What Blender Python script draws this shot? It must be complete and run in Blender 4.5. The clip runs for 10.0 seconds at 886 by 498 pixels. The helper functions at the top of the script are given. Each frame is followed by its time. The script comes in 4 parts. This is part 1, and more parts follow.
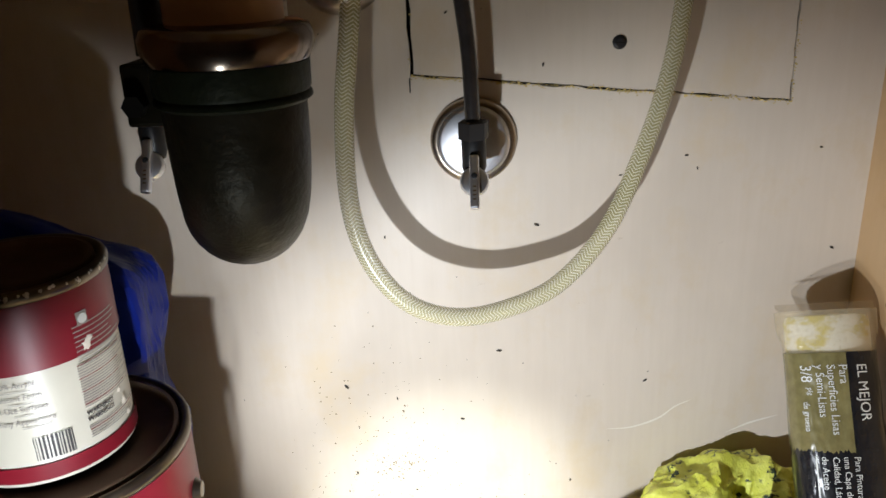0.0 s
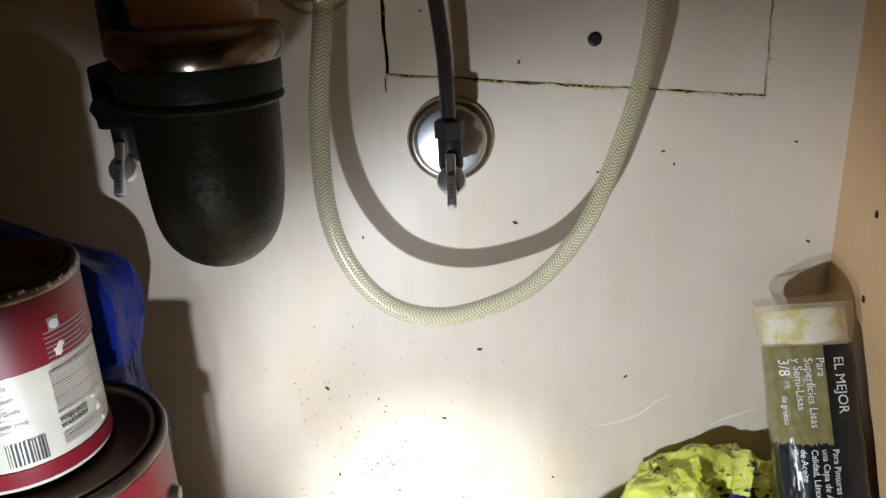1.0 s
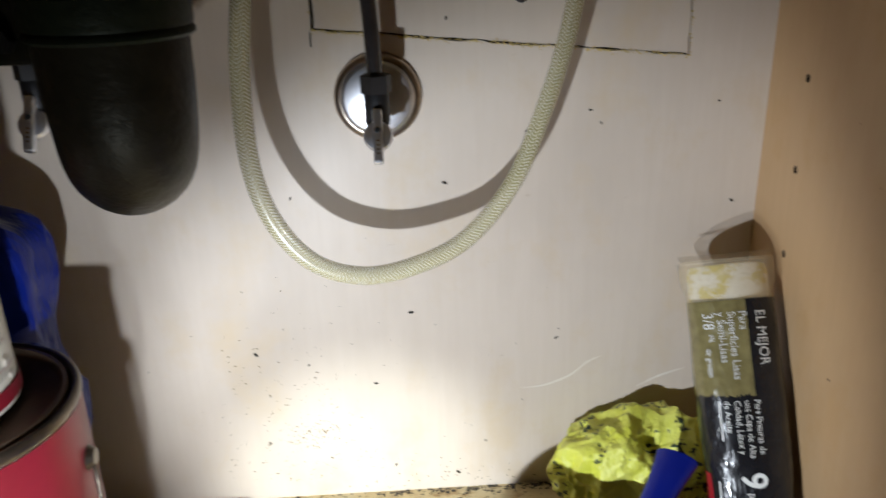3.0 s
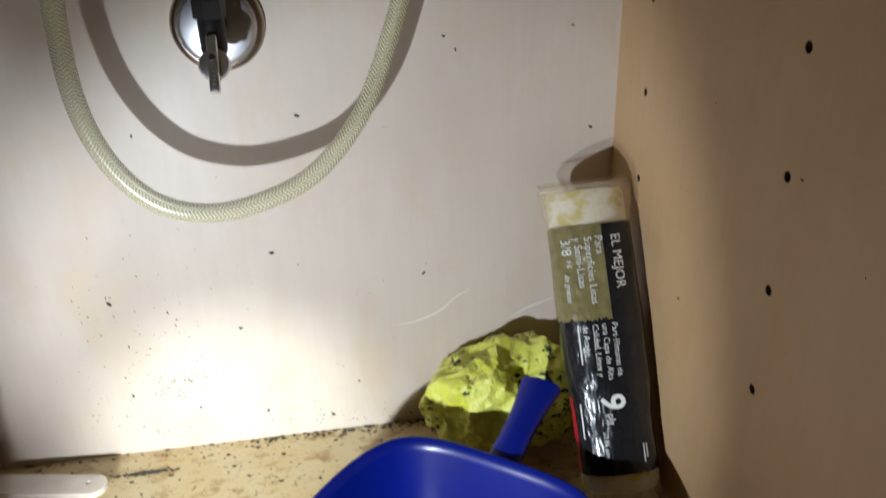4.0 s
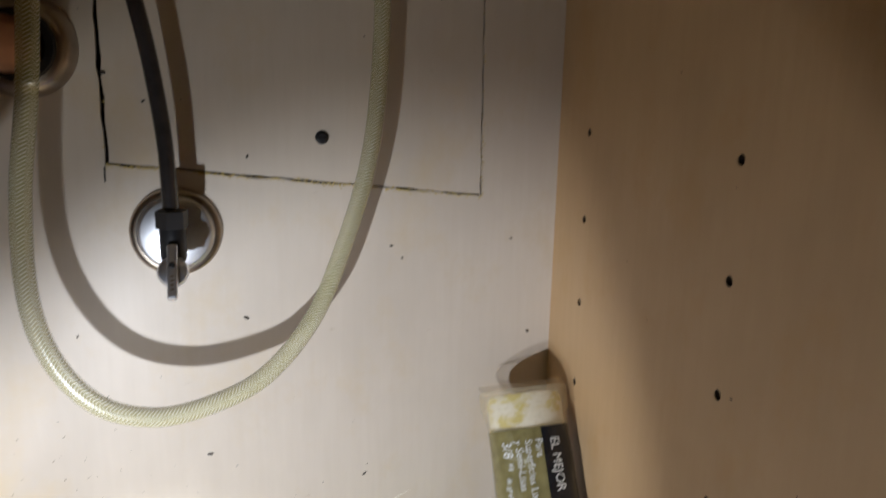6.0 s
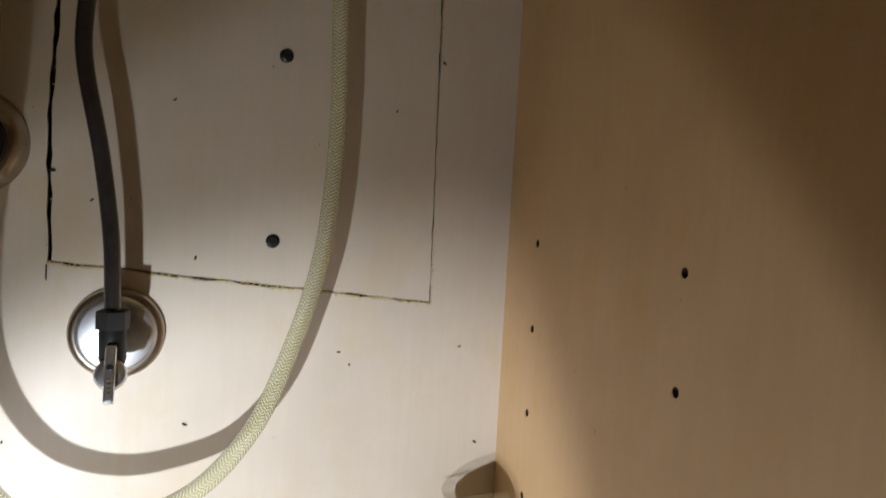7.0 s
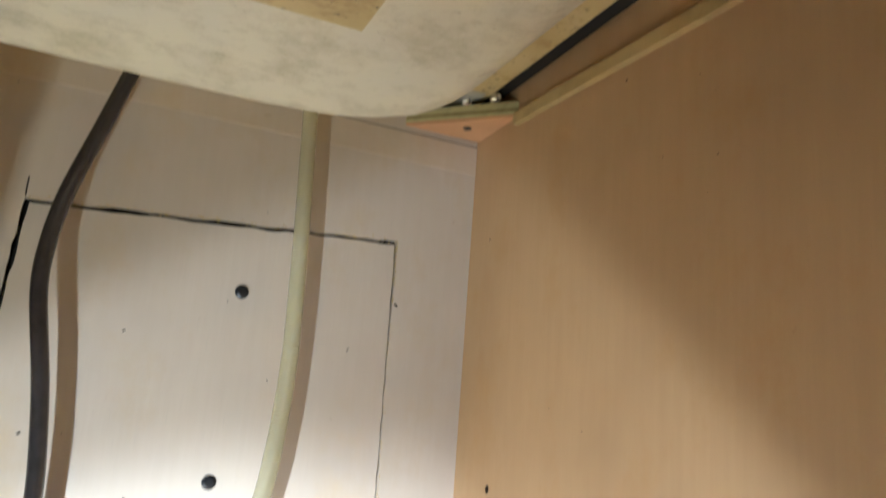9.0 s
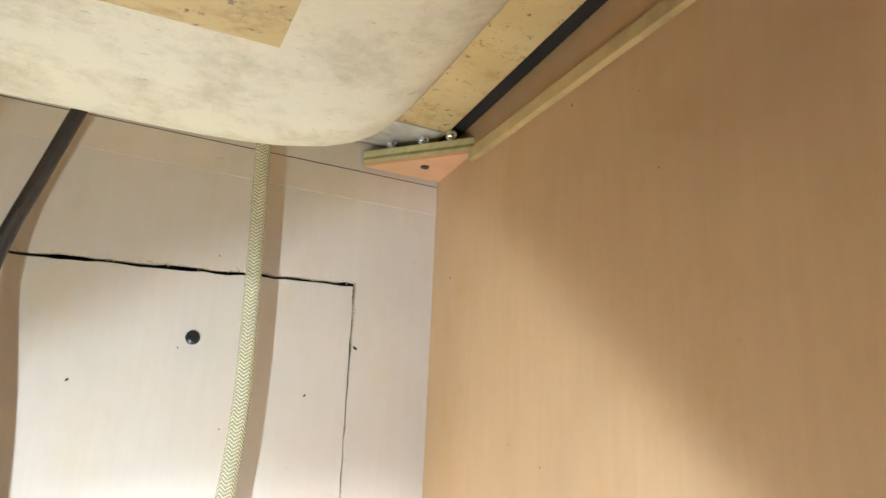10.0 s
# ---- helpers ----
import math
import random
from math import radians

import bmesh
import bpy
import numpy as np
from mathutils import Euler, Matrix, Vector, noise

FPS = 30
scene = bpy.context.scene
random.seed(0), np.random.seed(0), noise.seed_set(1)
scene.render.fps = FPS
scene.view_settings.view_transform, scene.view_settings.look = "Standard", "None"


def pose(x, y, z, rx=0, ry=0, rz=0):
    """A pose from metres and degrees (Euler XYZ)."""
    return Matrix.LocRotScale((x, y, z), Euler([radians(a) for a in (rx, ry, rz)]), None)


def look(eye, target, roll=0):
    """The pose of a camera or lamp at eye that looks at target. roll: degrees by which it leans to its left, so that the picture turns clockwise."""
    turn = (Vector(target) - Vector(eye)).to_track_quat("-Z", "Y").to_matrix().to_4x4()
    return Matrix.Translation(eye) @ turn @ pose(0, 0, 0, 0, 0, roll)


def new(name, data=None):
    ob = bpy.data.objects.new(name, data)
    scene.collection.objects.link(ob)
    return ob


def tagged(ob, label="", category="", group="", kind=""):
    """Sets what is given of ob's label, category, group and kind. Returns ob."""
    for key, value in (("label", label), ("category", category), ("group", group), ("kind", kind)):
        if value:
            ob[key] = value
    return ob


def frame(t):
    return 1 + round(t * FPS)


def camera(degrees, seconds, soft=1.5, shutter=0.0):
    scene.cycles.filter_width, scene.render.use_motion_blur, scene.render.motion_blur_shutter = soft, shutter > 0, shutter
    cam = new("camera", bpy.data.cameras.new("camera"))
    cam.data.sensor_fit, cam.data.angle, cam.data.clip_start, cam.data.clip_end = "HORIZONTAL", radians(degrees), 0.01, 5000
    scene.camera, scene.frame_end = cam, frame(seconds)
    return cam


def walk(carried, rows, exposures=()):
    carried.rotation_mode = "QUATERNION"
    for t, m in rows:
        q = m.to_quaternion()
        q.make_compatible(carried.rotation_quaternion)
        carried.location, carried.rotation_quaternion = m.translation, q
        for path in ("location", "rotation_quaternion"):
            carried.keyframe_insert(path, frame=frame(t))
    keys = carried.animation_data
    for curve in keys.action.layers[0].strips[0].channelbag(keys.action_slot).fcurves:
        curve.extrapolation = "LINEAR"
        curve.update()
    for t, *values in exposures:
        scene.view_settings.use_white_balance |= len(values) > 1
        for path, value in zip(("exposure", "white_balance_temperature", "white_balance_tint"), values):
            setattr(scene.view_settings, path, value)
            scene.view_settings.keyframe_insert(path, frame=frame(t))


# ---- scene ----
cam = camera(58.2, 10.0, shutter=0.6)
PATH = [
    (0, (-0.349, -0.699, 0.583), (-0.438, 1.17, -0.123), -2.3),
    (0.5, (-0.343, -0.7, 0.583), (-0.416, 1.175, -0.109), -2.8),
    (1, (-0.343, -0.697, 0.582), (-0.395, 1.172, -0.127), -2.7),
    (1.5, (-0.34, -0.698, 0.574), (-0.394, 1.172, -0.133), -2.6),
    (2, (-0.352, -0.697, 0.579), (-0.386, 1.162, -0.157), -2.4),
    (2.2, (-0.35, -0.697, 0.575), (-0.384, 1.164, -0.157), -2.5),
    (3.5, (-0.303, -0.702, 0.54), (-0.097, 1.142, -0.206), -1.4),
    (4, (-0.273, -0.699, 0.525), (-0.001, 1.097, -0.313), -1.5),
    (4.5, (-0.298, -0.708, 0.513), (-0.017, 1.063, -0.371), 0.2),
    (5, (-0.309, -0.713, 0.52), (-0.013, 1.084, -0.307), 1.2),
    (5.5, (-0.308, -0.715, 0.549), (0.069, 1.149, -0.072), 1.0),
    (6, (-0.301, -0.711, 0.561), (0.2, 1.176, 0.129), 1.3),
    (7.5, (-0.305, -0.712, 0.558), (0.36, 1.173, 0.528), 3.6),
    (8, (-0.305, -0.712, 0.559), (0.378, 1.165, 0.646), 3.7),
    (8.5, (-0.315, -0.714, 0.566), (0.389, 1.148, 0.753), 3.8),
    (9, (-0.336, -0.705, 0.553), (0.439, 1.08, 1.015), 4.4),
    (9.5, (-0.29, -0.704, 0.542), (0.432, 1.056, 1.16), 3.7),
    (10, (-0.292, -0.7, 0.535), (0.46, 1.046, 1.156), 2.6),
]
walk(cam, [(t, look(e, g, r)) for t, e, g, r in PATH],
     exposures=[(0.0, 0.15, 6350, 10), (0.5, 0.3, 6300, 10), (1.0, 0.1, 6100, 9), (2.0, -0.15, 6150, 10), (3.5, -0.02, 6100, 11), (4.5, -0.25, 6050, 10),
                (5.0, -0.45, 6100, 11), (6.0, 0.0, 6200, 12), (7.5, 0.75, 6550, 9), (8.0, 1.2, 6800, 10), (8.5, 2.3, 5850, 7), (9.0, 2.35, 5600, 5), (9.5, 2.8, 5500, 4), (10.0, 3.15, 5400, 4)])

# ---- light: a hand torch, a dim added fill from the kitchen behind ----
world = bpy.data.worlds.new("world")
scene.world = world
world.use_nodes = True
world.node_tree.nodes["Background"].inputs[0].default_value = (1.0, 0.8, 0.6, 1)
world.node_tree.nodes["Background"].inputs[1].default_value = 0.004


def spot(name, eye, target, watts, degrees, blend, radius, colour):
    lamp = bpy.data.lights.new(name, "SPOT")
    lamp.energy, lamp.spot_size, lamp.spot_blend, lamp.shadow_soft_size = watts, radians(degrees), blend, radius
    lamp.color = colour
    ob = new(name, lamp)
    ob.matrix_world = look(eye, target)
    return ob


TORCH = (-0.49, -0.54, 0.168)
spot("torch_beam", TORCH, (-0.25, 0.0, 0.115), 12.0, 78, 0.55, 0.006, (0.90, 0.95, 1.0))
spot("torch_core", TORCH, (-0.385, -0.01, 0.01), 14.0, 38, 1.0, 0.006, (0.95, 1.0, 0.92))
# extra spot added away from TORCH to light the cans and left wall
spot("side_spot", (-0.48, -0.54, 0.285), (-0.65, -0.1, 0.27), 5.0, 52, 0.8, 0.006, (0.90, 0.95, 1.0))
spot("torch_spill", TORCH, (0.057, 0.131, -0.31), 1.85, 150, 0.10, 0.012, (0.90, 0.95, 1.0))
spot("torch_glow", TORCH, (-0.29, -0.02, 0.76), 1.3, 60, 1.0, 0.012, (0.95, 1.0, 0.92))
# unseen area lamp added as warm ambient fill from the kitchen
fill_lamp = bpy.data.lights.new("kitchen_fill", "AREA")
fill_lamp.energy, fill_lamp.size, fill_lamp.color = 0.3, 0.6, (1.0, 0.75, 0.48)
new("kitchen_fill", fill_lamp).matrix_world = pose(-0.4, -1.1, 2.25)


# ---- materials ----
def shader(name):
    m = bpy.data.materials.new(name)
    m.use_nodes = True
    return m, m.node_tree.nodes, m.node_tree.links, m.node_tree.nodes["Principled BSDF"]


def mixed(n, l, fac, a, b, mode="MIX"):
    x = n.new("ShaderNodeMix")
    x.data_type, x.blend_type = "RGBA", mode
    for sock, v in ((x.inputs[0], fac), (x.inputs[6], a), (x.inputs[7], b)):
        if isinstance(v, (int, float)):
            sock.default_value = v
        elif isinstance(v, tuple):
            sock.default_value = (*v, 1)
        else:
            l.new(v, sock)
    return x.outputs[2]


def grain(n, l, scale, stretch=(1, 1, 1), detail=4.0, rough=0.6, coord="Object"):
    c, p, t = n.new("ShaderNodeTexCoord"), n.new("ShaderNodeMapping"), n.new("ShaderNodeTexNoise")
    p.inputs["Scale"].default_value = stretch
    t.inputs["Scale"].default_value, t.inputs["Detail"].default_value, t.inputs["Roughness"].default_value = scale, detail, rough
    l.new(c.outputs[coord], p.inputs[0])
    l.new(p.outputs[0], t.inputs[0])
    return t.outputs[0]


def ramp(n, l, value, lo, hi):
    r = n.new("ShaderNodeMapRange")
    r.inputs[1].default_value, r.inputs[2].default_value = lo, hi
    l.new(value, r.inputs[0])
    return r.outputs[0]


def relief(n, l, b, height, strength, distance=0.001):
    u = n.new("ShaderNodeBump")
    u.inputs["Strength"].default_value, u.inputs["Distance"].default_value = strength, distance
    l.new(height, u.inputs["Height"])
    l.new(u.outputs[0], b.inputs["Normal"])


def plain(name, colour, rough=0.5, metal=0.0, vary=0.15, scale=60.0, bump=0.15, coat=0.0):
    m, n, l, b = shader(name)
    fine, wide = grain(n, l, scale), grain(n, l, scale / 9)
    dark = tuple(c * (1 - vary * 1.6) for c in colour)
    light = tuple(min(1, c * (1 + vary)) for c in colour)
    l.new(mixed(n, l, ramp(n, l, wide, 0.3, 0.7), mixed(n, l, ramp(n, l, fine, 0.3, 0.7), dark, colour), light), b.inputs[0])
    b.inputs["Roughness"].default_value, b.inputs["Metallic"].default_value = rough, metal
    b.inputs["Coat Weight"].default_value = coat
    if bump:
        relief(n, l, b, fine, bump)
    return m


def laminate(name, light, dark, spots=(0.3, 0.2, 0.1), rough=0.38, grime=0.5):
    """Thin printed wood grain running upright, with faint blotches and rubbed stains."""
    m, n, l, b = shader(name)
    streak = grain(n, l, 26, (5, 5, 0.35), 6, 0.65)
    fibre = grain(n, l, 190, (4, 4, 0.25), 3, 0.6)
    wide = grain(n, l, 5.5, (1, 1, 0.7), 4, 0.6)
    c = mixed(n, l, ramp(n, l, streak, 0.1, 0.9), dark, light)
    c = mixed(n, l, ramp(n, l, fibre, 0.62, 0.85), c, tuple(x * 0.86 for x in light))
    c = mixed(n, l, ramp(n, l, wide, 0.45, 0.8), c, tuple(x * 0.88 for x in dark))
    c = mixed(n, l, ramp(n, l, grain(n, l, 11, (1, 1, 0.8), 6, 0.7), 0.52, 0.82), c, tuple(x * k for x, k in zip(dark, (0.98, 0.90, 0.70))))
    stain = grain(n, l, 34, (1, 1, 1.6), 8, 0.72)
    st = ramp(n, l, stain, 0.66, 0.74)
    k = n.new("ShaderNodeMath")
    k.operation = "MULTIPLY"
    l.new(st, k.inputs[0])
    k.inputs[1].default_value = grime
    c = mixed(n, l, k.outputs[0], c, spots)
    l.new(c, b.inputs[0])
    l.new(ramp(n, l, wide, -1.2, 2.2), b.inputs["Roughness"])
    b.inputs["Roughness"].default_value = rough
    relief(n, l, b, streak, 0.06, 0.0006)
    return m


def grubby(name, base, pale, stain, black):
    """A shelf board soaked and dirtied: yellow blotches, brown marks and black mould dots."""
    m, n, l, b = shader(name)
    wide, mid, fine = grain(n, l, 9), grain(n, l, 38, (1, 1.6, 1), 6, 0.7), grain(n, l, 130, (1, 1, 1), 5, 0.7)
    c = mixed(n, l, ramp(n, l, wide, 0.35, 0.65), base, pale)
    c = mixed(n, l, ramp(n, l, mid, 0.52, 0.66), c, stain)
    c = mixed(n, l, ramp(n, l, fine, 0.60, 0.66), c, black)
    l.new(c, b.inputs[0])
    b.inputs["Roughness"].default_value = 0.5
    relief(n, l, b, mid, 0.3, 0.0015)
    return m


M_BACK = laminate("maple_laminate", (0.66, 0.58, 0.49), (0.60, 0.515, 0.42))
M_SIDE = laminate("birch_side_laminate", (0.560, 0.372, 0.195), (0.500, 0.325, 0.165), (0.25, 0.14, 0.07), grime=0.35)
M_RAIL = laminate("rail_laminate", (0.68, 0.58, 0.46), (0.62, 0.52, 0.40))
M_FLOOR = grubby("soaked_shelf", (0.58, 0.43, 0.20), (0.64, 0.54, 0.33), (0.40, 0.25, 0.10), (0.03, 0.025, 0.02))
M_MOULD_SHADE = grubby("mould", (0.06, 0.05, 0.04), (0.1, 0.08, 0.05), (0.04, 0.03, 0.02), (0.01, 0.01, 0.01))
M_CHIP = plain("raw_board_edge", (0.55, 0.42, 0.16), 0.9, vary=0.35, scale=300, bump=0.6)
# near-black that puts the shade of gaps and cuts into colour
M_DARK = plain("gap_shade", (0.012, 0.01, 0.008), 0.9)
M_HOLE = plain("hole_wood", (0.045, 0.025, 0.014), 0.9)
M_SCREW = plain("black_screw", (0.03, 0.03, 0.032), 0.4, 0.5)
M_CHROME = plain("chrome", (0.80, 0.81, 0.85), 0.16, 1.0, vary=0.12, scale=80, bump=0.06)
M_FLANGE = plain("brushed_flange", (0.82, 0.84, 0.90), 0.36, 1.0, vary=0.12, scale=90, bump=0.1)
M_TARNISH = plain("tarnished_chrome", (0.42, 0.36, 0.30), 0.28, 1.0, vary=0.35, scale=70, bump=0.2)
M_NUT = plain("worn_chrome", (0.22, 0.18, 0.16), 0.17, 1.0, vary=0.3, scale=60, bump=0.15)
M_COPPER = plain("copper_brass", (0.45, 0.22, 0.12), 0.35, 1.0, vary=0.4, scale=60)
M_TRAP = plain("blackened_brass", (0.018, 0.016, 0.011), 0.45, 0.1, vary=0.6, scale=150, bump=0.9)
M_GREEN = plain("green_tarnish", (0.010, 0.014, 0.008), 0.5, 0.1, vary=0.6, scale=160, bump=0.9)
for mat in (M_TRAP, M_GREEN):
    mat.node_tree.nodes["Principled BSDF"].inputs["Specular IOR Level"].default_value = 0.2
M_TAN = plain("tan_pipe", (0.62, 0.38, 0.22), 0.4, vary=0.1, scale=20)
M_RUBBER = plain("black_rubber", (0.02, 0.018, 0.018), 0.5)
M_SUPPLY = plain("grey_supply_tube", (0.042, 0.037, 0.037), 0.20, 0.1, vary=0.25, scale=120, coat=0.4)
M_BOARD = grubby("particle_board", (0.52, 0.38, 0.16), (0.6, 0.47, 0.24), (0.45, 0.3, 0.12), (0.2, 0.14, 0.07))
M_PAD = grubby("damping_pad", (0.36, 0.26, 0.09), (0.42, 0.31, 0.13), (0.28, 0.18, 0.06), (0.12, 0.08, 0.04))
M_PLYFACE = plain("plywood_face", (0.6, 0.34, 0.18), 0.6, vary=0.2, scale=50)
M_PLYEDGE = plain("plywood_edge", (0.55, 0.5, 0.25), 0.8, vary=0.25, scale=140)
M_PLYDARK = plain("plywood_edge_dark", (0.3, 0.24, 0.1), 0.8, vary=0.25, scale=140)
M_CLEAT = plain("cleat_wood", (0.46, 0.34, 0.15), 0.7, vary=0.35, scale=40, bump=0.4)
M_BLUE = plain("blue_plastic", (0.002, 0.009, 0.17), 0.30, vary=0.15, scale=50, bump=0.08)
M_BLUEBAG = plain("blue_bag_film", (0.002, 0.012, 0.17), 0.34, vary=0.3, scale=50, bump=0.0)
M_BLUEBAG.node_tree.nodes["Principled BSDF"].inputs["Specular IOR Level"].default_value = 0.15
M_STICK = plain("white_stick", (0.70, 0.62, 0.52), 0.6, vary=0.12)
M_STAIN = plain("brown_stain", (0.10, 0.065, 0.022), 0.7)
M_PALEMARK = plain("pale_mark", (0.78, 0.73, 0.64), 0.3, vary=0.1)
M_DROP = plain("droppings", (0.025, 0.018, 0.012), 0.6)
M_WALLPAINT = plain("kitchen_paint", (0.5, 0.42, 0.33), 0.8, scale=8)




def printed_film(name, colour):
    """Glossy printed wrapper with pulled creases along the roll."""
    m, n, l, b = shader(name)
    fine, crease = grain(n, l, 120), grain(n, l, 30, (1.3, 0.55, 1.0), 3, 0.55)
    l.new(mixed(n, l, ramp(n, l, fine, 0.3, 0.7), tuple(c * 0.8 for c in colour), tuple(c * 1.15 for c in colour)), b.inputs[0])
    b.inputs["Roughness"].default_value, b.inputs["Coat Weight"].default_value = 0.26, 0.25
    b.inputs["Specular IOR Level"].default_value = 0.3
    b.inputs["Coat Roughness"].default_value = 0.08
    relief(n, l, b, crease, 0.8, 0.008)
    return m


M_BLACKLAB, M_OLIVE = printed_film("black_label", (0.012, 0.012, 0.014)), printed_film("olive_label", (0.20, 0.17, 0.07))
M_RED = plain("red_label", (0.42, 0.02, 0.03), 0.3, vary=0.15)
M_PRINT = plain("white_print", (0.72, 0.72, 0.68), 0.4, vary=0.05)
M_INK = plain("dark_print", (0.05, 0.045, 0.045), 0.5, vary=0.1)
M_GREYINK = plain("grey_print", (0.30, 0.27, 0.24), 0.5, vary=0.2)


def nap_material():
    """Creamy woven nap with patches soaked yellow."""
    m, n, l, b = shader("roller_nap")
    c = mixed(n, l, ramp(n, l, grain(n, l, 45, (1, 1.6, 1)), 0.46, 0.60), (0.86, 0.82, 0.70), (0.66, 0.54, 0.12))
    c = mixed(n, l, ramp(n, l, grain(n, l, 300), 0.55, 0.8), c, (0.5, 0.42, 0.22))
    l.new(c, b.inputs[0])
    b.inputs["Roughness"].default_value = 0.95
    relief(n, l, b, grain(n, l, 260), 0.8)
    return m


M_NAP = nap_material()
M_CANRED = plain("can_red", (0.20, 0.008, 0.018), 0.42, vary=0.2, scale=40)
M_CANWHITE = plain("can_label", (0.62, 0.58, 0.48), 0.38, vary=0.08, scale=25)
M_CANRIM = plain("can_rim", (0.16, 0.13, 0.10), 0.30, 0.9, vary=0.4, scale=60, bump=0.3)
M_CANLID = plain("can_lid", (0.16, 0.11, 0.075), 0.42, 0.7, vary=0.35, scale=35, bump=0.25)
M_SMEAR = plain("grey_filler", (0.46, 0.43, 0.36), 0.8, vary=0.35, scale=70, bump=0.5)
M_DRIP = plain("dried_paint", (0.75, 0.68, 0.58), 0.45, vary=0.08, scale=120, bump=0.5)
M_RUST = plain("red_drip", (0.13, 0.03, 0.015), 0.4, vary=0.3)


def film_material(name, colour, rough, alpha):
    m, n, l, b = shader(name)
    b.inputs[0].default_value = (*colour, 1)
    b.inputs["Roughness"].default_value = rough
    b.inputs["Alpha"].default_value = alpha
    relief(n, l, b, grain(n, l, 60), 0.7, 0.003)
    return m


M_FILM = film_material("clear_film", (0.72, 0.62, 0.42), 0.12, 0.30)


def hose_material():
    """Yellowed clear tube over a white braid laid in chevrons."""
    m, n, l, b = shader("braided_hose")
    uv, sep = n.new("ShaderNodeUVMap"), n.new("ShaderNodeSeparateXYZ")
    l.new(uv.outputs[0], sep.inputs[0])

    def op(kind, a, v):
        x = n.new("ShaderNodeMath")
        x.operation = kind
        l.new(a, x.inputs[0])
        if isinstance(v, (int, float)):
            x.inputs[1].default_value = v
        else:
            l.new(v, x.inputs[1])
        return x.outputs[0]

    wave = op("ABSOLUTE", op("SUBTRACT", op("FRACT", op("MULTIPLY", sep.outputs[0], 5.0), 0.0), 0.5), 0.0)
    line = op("FRACT", op("ADD", op("MULTIPLY", sep.outputs[1], 330.0), op("MULTIPLY", wave, 2.4)), 0.0)
    thread = op("LESS_THAN", line, 0.28)
    old = grain(n, l, 14)
    c = mixed(n, l, ramp(n, l, old, 0.3, 0.7), (0.47, 0.42, 0.19), (0.54, 0.49, 0.24))
    c = mixed(n, l, thread, c, (0.84, 0.82, 0.66))
    l.new(c, b.inputs[0])
    b.inputs["Roughness"].default_value = 0.22
    see = n.new("ShaderNodeMapRange")
    see.inputs[3].default_value, see.inputs[4].default_value = 0.50, 0.72
    l.new(thread, see.inputs[0])
    l.new(see.outputs[0], b.inputs["Alpha"])
    b.inputs["Subsurface Weight"].default_value = 0.15
    b.inputs["Subsurface Radius"].default_value = (0.004, 0.004, 0.002)
    b.inputs["Coat Weight"].default_value = 0.3
    relief(n, l, b, thread, 0.08, 0.0003)
    return m


M_HOSE = hose_material()


def sink_material():
    m, n, l, b = shader("sink_underside")
    wide, smear, fine = grain(n, l, 7), grain(n, l, 26, (1, 1, 1), 8, 0.75), grain(n, l, 120)
    c = mixed(n, l, ramp(n, l, wide, 0.3, 0.7), (0.56, 0.50, 0.35), (0.48, 0.44, 0.36))
    c = mixed(n, l, ramp(n, l, smear, 0.46, 0.70), c, (0.34, 0.29, 0.20))
    c = mixed(n, l, ramp(n, l, grain(n, l, 70, (1, 2.5, 1), 8, 0.75), 0.60, 0.72), c, (0.22, 0.18, 0.12))
    l.new(c, b.inputs[0])
    b.inputs["Roughness"].default_value = 0.55
    relief(n, l, b, fine, 0.15)
    return m


def bag_material():
    """Thin yellow shopping bag with broken patches of dark print."""
    m, n, l, b = shader("yellow_bag_film")
    wide, patch, where = grain(n, l, 22), grain(n, l, 105, (1, 1, 1.9), 3, 0.6), grain(n, l, 16, (1.2, 1, 1))
    c = mixed(n, l, ramp(n, l, wide, 0.3, 0.7), (0.64, 0.67, 0.05), (0.78, 0.80, 0.18))
    k = n.new("ShaderNodeMath")
    k.operation = "MULTIPLY"
    l.new(ramp(n, l, patch, 0.53, 0.55), k.inputs[0])
    l.new(ramp(n, l, where, 0.50, 0.53), k.inputs[1])
    c = mixed(n, l, k.outputs[0], c, (0.03, 0.05, 0.03))
    l.new(c, b.inputs[0])
    b.inputs["Roughness"].default_value = 0.42
    b.inputs["Subsurface Weight"].default_value = 0.1
    b.inputs["Subsurface Radius"].default_value = (0.01, 0.01, 0.002)
    relief(n, l, b, grain(n, l, 42, (1.5, 1, 0.6), 5), 0.8, 0.006)
    return m


M_SINK, M_BAG = sink_material(), bag_material()


# ---- mesh helpers ----
def part(name, bm, material, parent=None, label="", smooth=None):
    me = bpy.data.meshes.new(name)
    bm.normal_update()
    bm.to_mesh(me)
    bm.free()
    for mat in (material if isinstance(material, (list, tuple)) else [material]):
        me.materials.append(mat)
    if smooth is not None:
        for p in me.polygons:
            p.use_smooth = True
        me.set_sharp_from_angle(angle=radians(smooth))
    ob = new(name, me)
    if parent:
        ob.parent = parent
    return tagged(ob, label)


def thing(name, label, category, group=""):
    return tagged(new(name), label, category, group)


def box(x0, x1, y0, y1, z0, z1, bevel=0.0):
    bm = bmesh.new()
    bmesh.ops.create_cube(bm, size=1)
    for v in bm.verts:
        v.co = Vector(((x0 + x1) / 2 + v.co.x * (x1 - x0), (y0 + y1) / 2 + v.co.y * (y1 - y0), (z0 + z1) / 2 + v.co.z * (z1 - z0)))
    if bevel:
        bmesh.ops.bevel(bm, geom=bm.edges[:], offset=bevel, segments=2, affect="EDGES", profile=0.6)
    return bm


